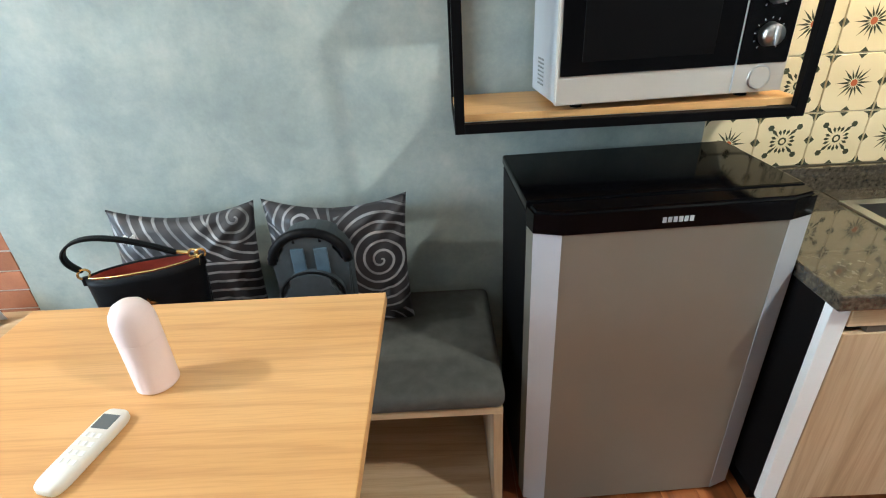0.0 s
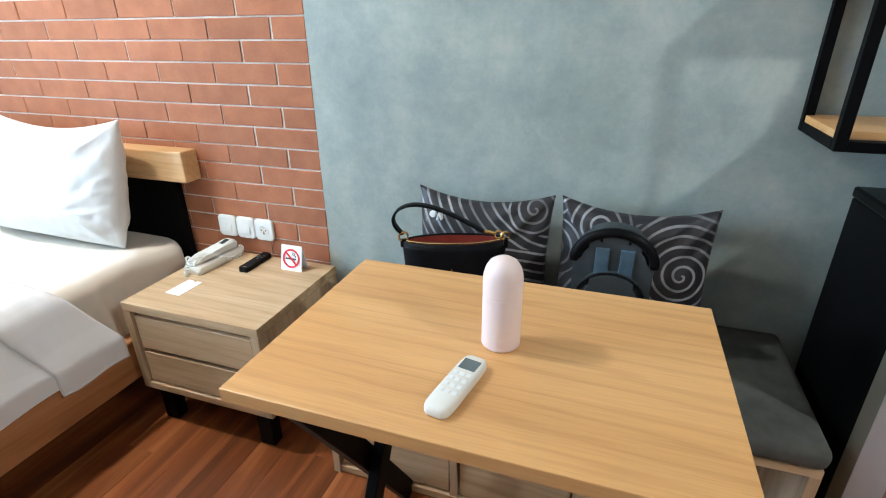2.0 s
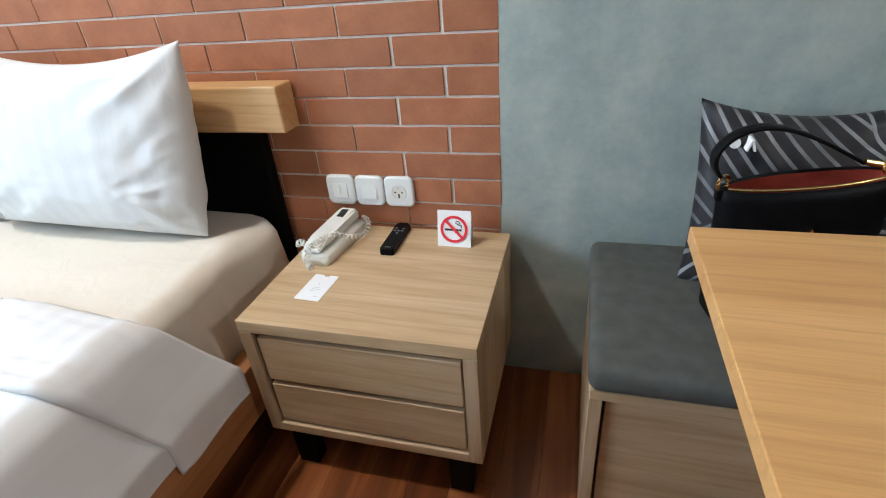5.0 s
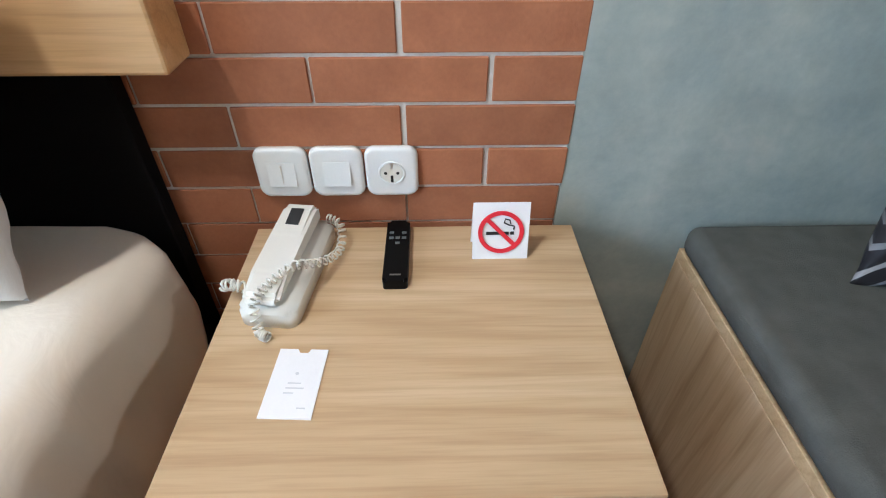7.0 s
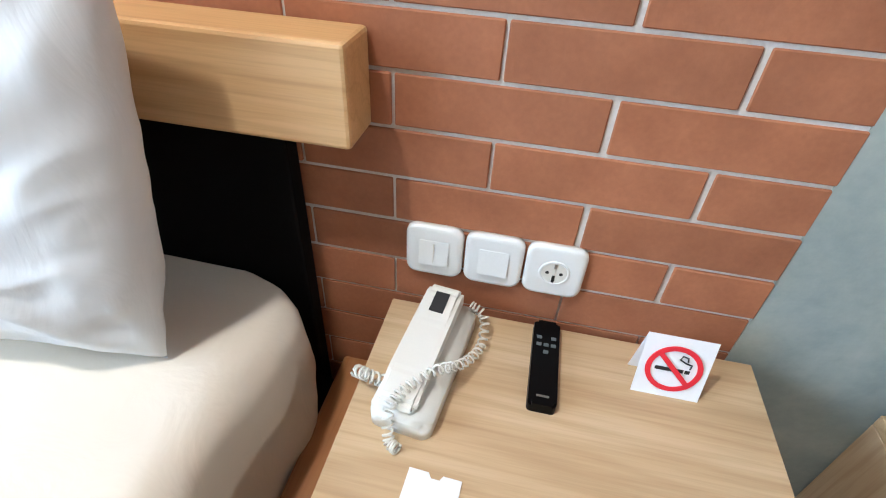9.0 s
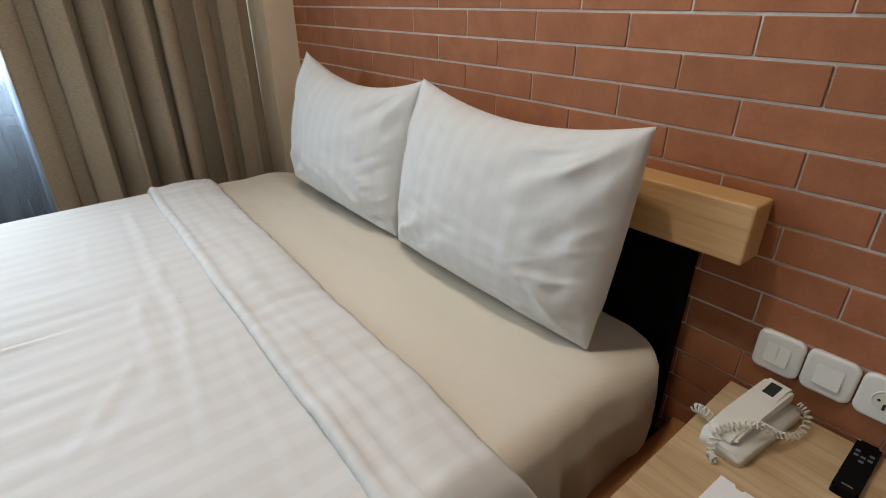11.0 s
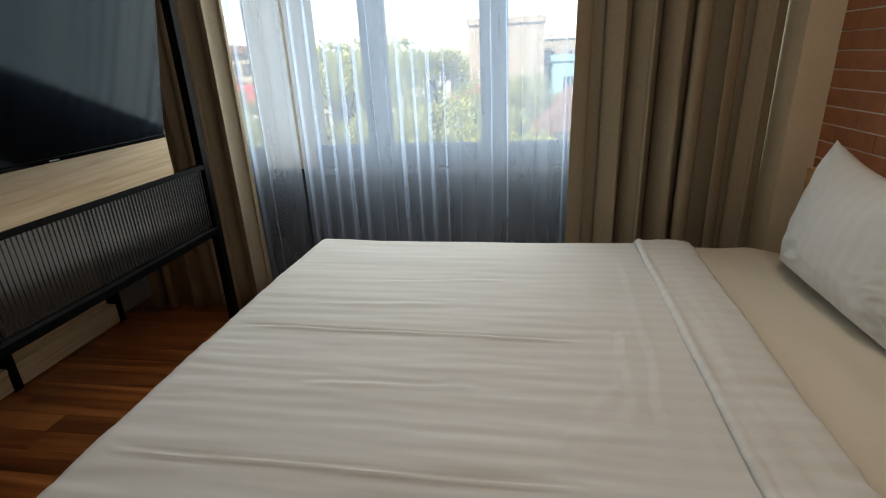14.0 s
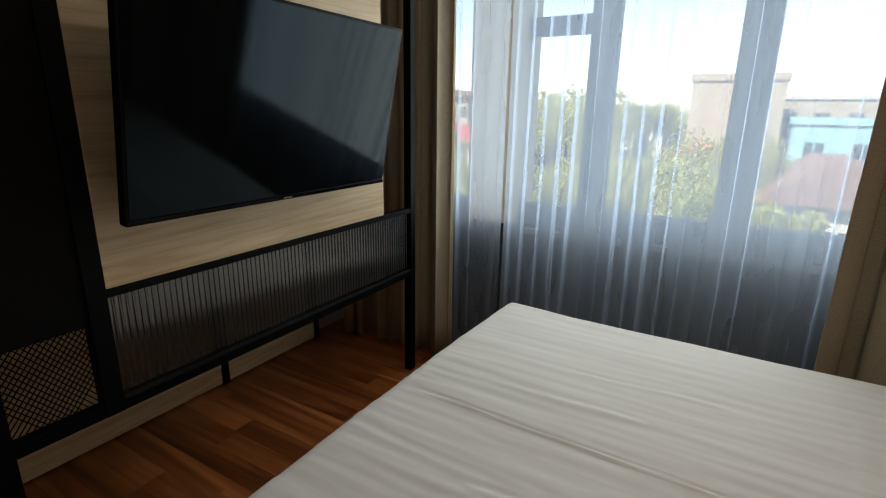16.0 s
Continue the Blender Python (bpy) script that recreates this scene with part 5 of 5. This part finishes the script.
def television():
    w, h, d = 1.05, 0.605, 0.030
    tilt = 10.5
    t = thing("television", "large flat black television tilted forward on the oak panel", "television", (-1.487, -2.672, 1.112))
    o = ORG[t]
    b = box(o.x - w / 2, o.x + w / 2, o.y - d, o.y, o.z, o.z + h, 0.004)
    body = part("casing", b, M_black_plastic, t)
    part("screen", box(o.x - w / 2 + 0.009, o.x + w / 2 - 0.009, o.y + 0.0003, o.y + 0.0022, o.z + 0.018, o.z + h - 0.009, 0.0005, 1), M_screen, t, "dark glossy screen")
    part("bottom_bezel", box(o.x - w / 2 + 0.002, o.x + w / 2 - 0.002, o.y + 0.0003, o.y + 0.004, o.z + 0.002, o.z + 0.016, 0.001, 1), M_black_gloss, t)
    part("maker_mark", box(o.x - 0.018, o.x + 0.018, o.y + 0.0042, o.y + 0.005, o.z + 0.006, o.z + 0.011), M_silver, t, "small pale maker's mark")
    part("rear_housing", box(o.x - 0.32, o.x + 0.32, o.y - d - 0.028, o.y - d - 0.0005, o.z + 0.05, o.z + 0.36, 0.006), M_black_plastic, t)
    t.rotation_euler.x = radians(-tilt)
    br = thing("television_bracket", "black steel tilting wall bracket behind the television", "bracket", (-1.487, YR + 0.02, 1.3))
    part("wall_plate", box(-1.70, -1.28, YR - 0.0055, YR + 0.004, 1.24, 1.60, 0.001), M_black_metal, br)
    for x in (-1.62, -1.36):
        part("arm", bar((x, YR + 0.004, 1.55), (x, YR + 0.152, 1.55), 0.03, 0.03, (1, 0, 0)), M_black_metal, br)


television()

ward = thing("open_wardrobe", "dark open wardrobe with an oak plinth behind the partition", "wardrobe", (-1.65, -3.5, 0))
part("back_board", box(-2.42, -0.40, YB + 0.003, YB + 0.02, 0.125, 2.3), M_panel, ward)
part("base_shelf", box(-2.42, -0.40, YB + 0.003, -3.545, 0.100, 0.1245, 0.002), M_panel, ward)
for x0, x1 in ((-2.42, -1.80), (-1.755, -0.40)):
    part("plinth_board", box(x0, x1, -3.56, -3.545, 0.012, 0.0995, 0.001), M_panel, ward, "oak plinth board")
for x in (-2.46, -1.80, -0.40):
    part("upright", box(x, x + 0.042, YB + 0.004, -3.542, 0, 2.3, 0.002), M_black_metal, ward, "black steel upright")
part("top_shelf", box(-2.42, -0.40, YB + 0.02, -3.14, 1.85, 1.875, 0.002), M_panel, ward)


# ---- outside the window ----
ground = solid("ground", box(-900, XW - 6, -700, 700, -9.3, -9.0), M_asphalt, "green and grey ground far below the window", "ground", "structure")


def house(name, label, x, y0, y1, depth, z1, mat, roof, rows, cols, pitched):
    h = thing(name, label, "building", (x, (y0 + y1) / 2, -9.0))
    part("wall", box(x - depth, x, y0, y1, -9.0, z1), mat, h)
    if pitched:
        b = slab([(y0 - 0.8, z1), (y1 + 0.8, z1), ((y0 + y1) / 2 + (y1 - y0) * 0.15, z1 + pitched), ((y0 + y1) / 2 - (y1 - y0) * 0.15, z1 + pitched)], "x", x - depth - 0.6, x + 0.6)
        part("roof", b, roof, h)
    else:
        part("parapet", box(x - depth - 0.15, x + 0.15, y0 - 0.15, y1 + 0.15, z1, z1 + 0.5), roof, h)
    for i in range(rows):
        for j in range(cols):
            y = y0 + (y1 - y0) * (j + 0.5) / cols
            z = z1 - 1.9 - i * 3.0
            wn_ = part("window", box(x - 0.05, x + 0.04, y - 0.55, y + 0.55, z - 0.6, z + 0.7), M_dark_glass, h)
            part("frame_bar", box(x + 0.04, x + 0.08, y - 0.04, y + 0.04, z - 0.6, z + 0.7), mat, wn_)


house("apartment_block", "cream rendered block with a flat roof", -46, -5.8, 0.5, 12, 4.0, M_cream_render, M_cream_render, 0, 3, 0)
house("apartment_block", "tall cream rendered block behind the blue house", -60, 0.4, 13, 12, 3.0, M_cream_render, M_white_render, 1, 5, 0)
house("town_house", "pale blue rendered house", -44, 1.2, 12, 10, 0.9, M_blue_render, M_blue_render, 1, 4, 0)
house("town_house", "white house with a brown tiled roof", -30, 0.0, 5.6, 8, -2.7, M_white_render, M_roof, 1, 4, 2.0)
house("town_house", "low house with a red roof", -26, 5.4, 10, 7, -2.6, M_white_render, M_roof_red, 1, 3, 1.6)
house("town_house", "white house with a clay roof among trees", -70, -20, -11, 9, 0.4, M_white_render, M_roof, 1, 4, 1.4)
house("town_house", "low white house with a clay roof", -55, -34, -22, 9, -1.5, M_white_render, M_roof, 2, 4, 1.8)
house("town_house", "low cream house with a clay roof", -38, -34, -26, 9, -1.0, M_cream_render, M_roof, 2, 3, 1.8)
house("town_house", "long white house far off", -110, -8, 6, 10, 1.6, M_white_render, M_white_render, 1, 6, 0)


house("town_house", "low white house among the trees", -60, -16.5, -12.4, 7, -1.3, M_white_render, M_white_render, 1, 3, 0)
house("town_house", "small house with a terracotta roof before the cream block", -39, -6.0, -2.7, 6, -1.5, M_white_render, M_roof_red, 1, 3, 0.9)
house("town_house", "white house with a brick-red roof", -40, -27, -22.3, 7, -1.2, M_white_render, M_roof_red, 1, 3, 1.3)
house("town_house", "yellowish cream house far off", -60, -38, -33.2, 8, 3.2, M_cream_render, M_roof, 1, 3, 0.9)
house("town_house", "white house with a flat roof far off", -66, -12.8, -10.2, 7, 1.5, M_white_render, M_white_render, 1, 2, 0)


def tree(x, y, top, spread, seed):
    rnd = random.Random(seed)
    t = thing("tree", "broad green garden tree below the window", "tree", (x, y, -9.0), "garden trees")
    part("trunk", rod((x, y, -9), (x + rnd.uniform(-.4, .4), y + rnd.uniform(-.4, .4), top - spread), 0.28, 10, None, 0.12), M_bark, t)
    for i in range(5):
        a = i * 1.257 + rnd.random()
        part("limb", rod((x, y, top - spread * 1.5), (x + spread * 0.7 * math.cos(a), y + spread * 0.7 * math.sin(a), top - spread * rnd.uniform(0.3, 0.8)), 0.10, 6, None, 0.03), M_bark, t)
    b = bmesh.new()
    for i in range(40):
        a, q = rnd.uniform(0, 6.283), rnd.random() ** 0.5
        c = Vector((x + spread * q * math.cos(a), y + spread * q * math.sin(a), top - spread * (0.15 + 0.9 * rnd.random() * (0.4 + 0.6 * q))))
        rr = spread * rnd.uniform(0.16, 0.34)
        for k in range(120):
            d = Vector((rnd.gauss(0, 1), rnd.gauss(0, 1), rnd.gauss(0, 0.8))).normalized() * rr * rnd.uniform(0.55, 1.05)
            e = Vector((rnd.gauss(0, 1), rnd.gauss(0, 1), rnd.gauss(0, 1))).normalized()
            g = e.orthogonal().normalized()
            s = rnd.uniform(0.10, 0.22)
            v = [b.verts.new(c + d + p) for p in (e * s, g * s * 0.5, -e * s, -g * s * 0.5)]
            b.faces.new(v)
    me = bpy.data.meshes.new("crown")
    b.to_mesh(me)
    b.free()
    me.materials.append(M_leaf)
    o = new("crown", me)
    o.parent = t
    o.matrix_parent_inverse = Matrix.Translation((-x, -y, 9.0))


for i, (x, y, top, sp) in enumerate([(-24, -4.5, -0.4, 3.4), (-27, -8.5, -1.0, 3.0), (-33, -11.5, 2.9, 4.4), (-22, -13, -0.9, 3.2), (-42, -16, 3.4, 4.8), (-36, -3, 0.2, 3.6),
                                     (-20, 1.5, -2.6, 2.8), (-19, 5.0, -3.0, 2.6), (-30, -22, 0.4, 4.0), (-48, -20, 1.6, 4.6), (-78, -6, 2.6, 6.0), (-20, -19, -1.6, 3.0), (-50, -9.2, 2.3, 2.6), (-24, -1.2, -2.0, 2.4)]):
    tree(x, y, top, sp, 40 + i)


# ---- pieces: bricks, planks, tiles ----
def piece_mesh(name, sx, sy, sz, bevel, mat):
    return finish(name, box(-sx / 2, sx / 2, -sy / 2, sy / 2, -sz / 2, sz / 2, bevel, 1), mat)


H, JOINT, UPRIGHT, ZR = 0.070, 0.0055, 0.0040, 0.764
rest = bmesh.new()
rb = random.Random(5)
brick_cache = {}
for k in range(-11, 28):
    z = ZR + H * (k + 0.5)
    if z + H / 2 > ZC:
        continue
    first = 0.127 if k % 2 else 0.252
    edges = [0.0]
    x = -first
    while x > -2.48:
        edges.append(x)
        x -= 0.25
    edges.append(-2.48)
    for a, c in zip(edges, edges[1:]):
        w = a - c - UPRIGHT
        if w < 0.02:
            continue
        off = rb.uniform(-0.0012, 0.0012)
        if -3 <= k <= 16:
            key = round(w, 4)
            if key not in brick_cache:
                brick_cache[key] = piece_mesh("brick", w, 0.014, H - JOINT, 0.0015, M_brick)
            o = new("brick", brick_cache[key])
            o.parent = wall_brick
            o.location = ((a + c) / 2 - (0.0 if a < 0 else -0.004), 0.0055 + off, z)
        else:
            rest = box(c + UPRIGHT / 2, a - UPRIGHT / 2, -0.0015, 0.0125, z - H / 2 + JOINT / 2, z + H / 2 - JOINT / 2, 0.0, 1, rest)
r_ob = part("far_bricks", rest, M_brick, wall_brick)
r_ob["kind"] = "stuff"

# floor planks run from the brick wall towards the back wall
PW = 0.105
rp = random.Random(9)
cache = {}
x = XW
while x < XE - 0.02:
    w = min(PW, XE - x)
    y = 0.0 - rp.uniform(0.3, 1.1)
    cuts = [0.0]
    while y > YB:
        cuts.append(y)
        y -= 1.2
    if cuts[-1] - YB < 0.15:
        cuts.pop()
    cuts.append(YB)
    for a, c in zip(cuts, cuts[1:]):
        key = (round(w, 3), round(a - c, 2))
        if key not in cache:
            cache[key] = piece_mesh("plank", key[0] - 0.0006, key[1] - 0.0006, 0.010, 0.0004, M_floor)
        o = new("plank", cache[key])
        o.parent = floor
        o.location = (x + w / 2, (a + c) / 2, -0.005 + rp.uniform(-0.0004, 0))
    x += w


def tile_mesh(kind):
    """A cream tile with its printed figure as thin raised glaze in its own material."""
    b = box(-0.0748, 0.0748, -0.004, 0.004, -0.0748, 0.0748, 0.0012, 1)
    for f in b.faces:
        f.material_index = 0

    def flat(pts, idx, d=0.0046):
        vs = [b.verts.new((u, -d, v)) for u, v in pts]
        b.faces.new(vs).material_index = idx
    for i in range(16):
        a = i * math.pi / 8
        if kind == 0:
            r0, r1, wd = 0.009, (0.050 if i % 2 == 0 else 0.038), 0.0030
        else:
            r0, r1, wd = 0.018, (0.052 if i % 4 == 2 else 0.036), 0.0046
        ca, sa = math.cos(a), math.sin(a)
        mid = r0 + (r1 - r0) * (0.25 if kind == 0 else 0.6)
        flat([(r0 * ca, r0 * sa), (mid * ca - wd * sa, mid * sa + wd * ca), (r1 * ca, r1 * sa), (mid * ca + wd * sa, mid * sa - wd * ca)], 1)
        if kind == 1 and i % 4 == 2:
            flat([(0.056 * ca + 0.009 * math.cos(q * 1.05), 0.056 * sa + 0.009 * math.sin(q * 1.05)) for q in range(6)], 1, 0.0050)
    if kind == 0:
        flat([(0.0095 * math.cos(q * 0.785), 0.0095 * math.sin(q * 0.785)) for q in range(8)], 2, 0.0050)
    else:
        flat([(0.012 * math.cos(q * 0.785), 0.012 * math.sin(q * 0.785)) for q in range(8)], 1, 0.0050)
        flat([(0.007 * math.cos(q * 0.785), 0.007 * math.sin(q * 0.785)) for q in range(8)], 0, 0.0054)
    for sx in (-1, 1):
        for sz in (-1, 1):
            e = 0.0735
            flat([(sx * e, sz * e), (sx * e, sz * (e - 0.021)), (sx * (e - 0.007), sz * (e - 0.007)), (sx * (e - 0.021), sz * e)], 1)
    for a in range(4):
        ca, sa = round(math.cos(a * math.pi / 2)), round(math.sin(a * math.pi / 2))
        e = 0.0735
        flat([(e * ca - 0.012 * sa, e * sa + 0.012 * ca), ((e - 0.012) * ca, (e - 0.012) * sa), (e * ca + 0.012 * sa, e * sa - 0.012 * ca)], 1)
    me = bpy.data.meshes.new("tile")
    b.to_mesh(me)
    b.free()
    for m in (M_tile, M_tile_dark, M_tile_red):
        me.materials.append(m)
    return me


tiles = [tile_mesh(0), tile_mesh(1)]
TP = 0.1522
for j in range(8):
    for i in range(8):
        x, z = 2.1505 + TP * i, 0.908 + TP * j
        kind = (0 if i % 3 == 0 else 1) if j == 0 else (0 if (i + j // 2) % 3 != 1 else 1)
        o = new("tile", tiles[kind])
        o.parent = wall_tiled
        o.location = (x, 0.001, z)
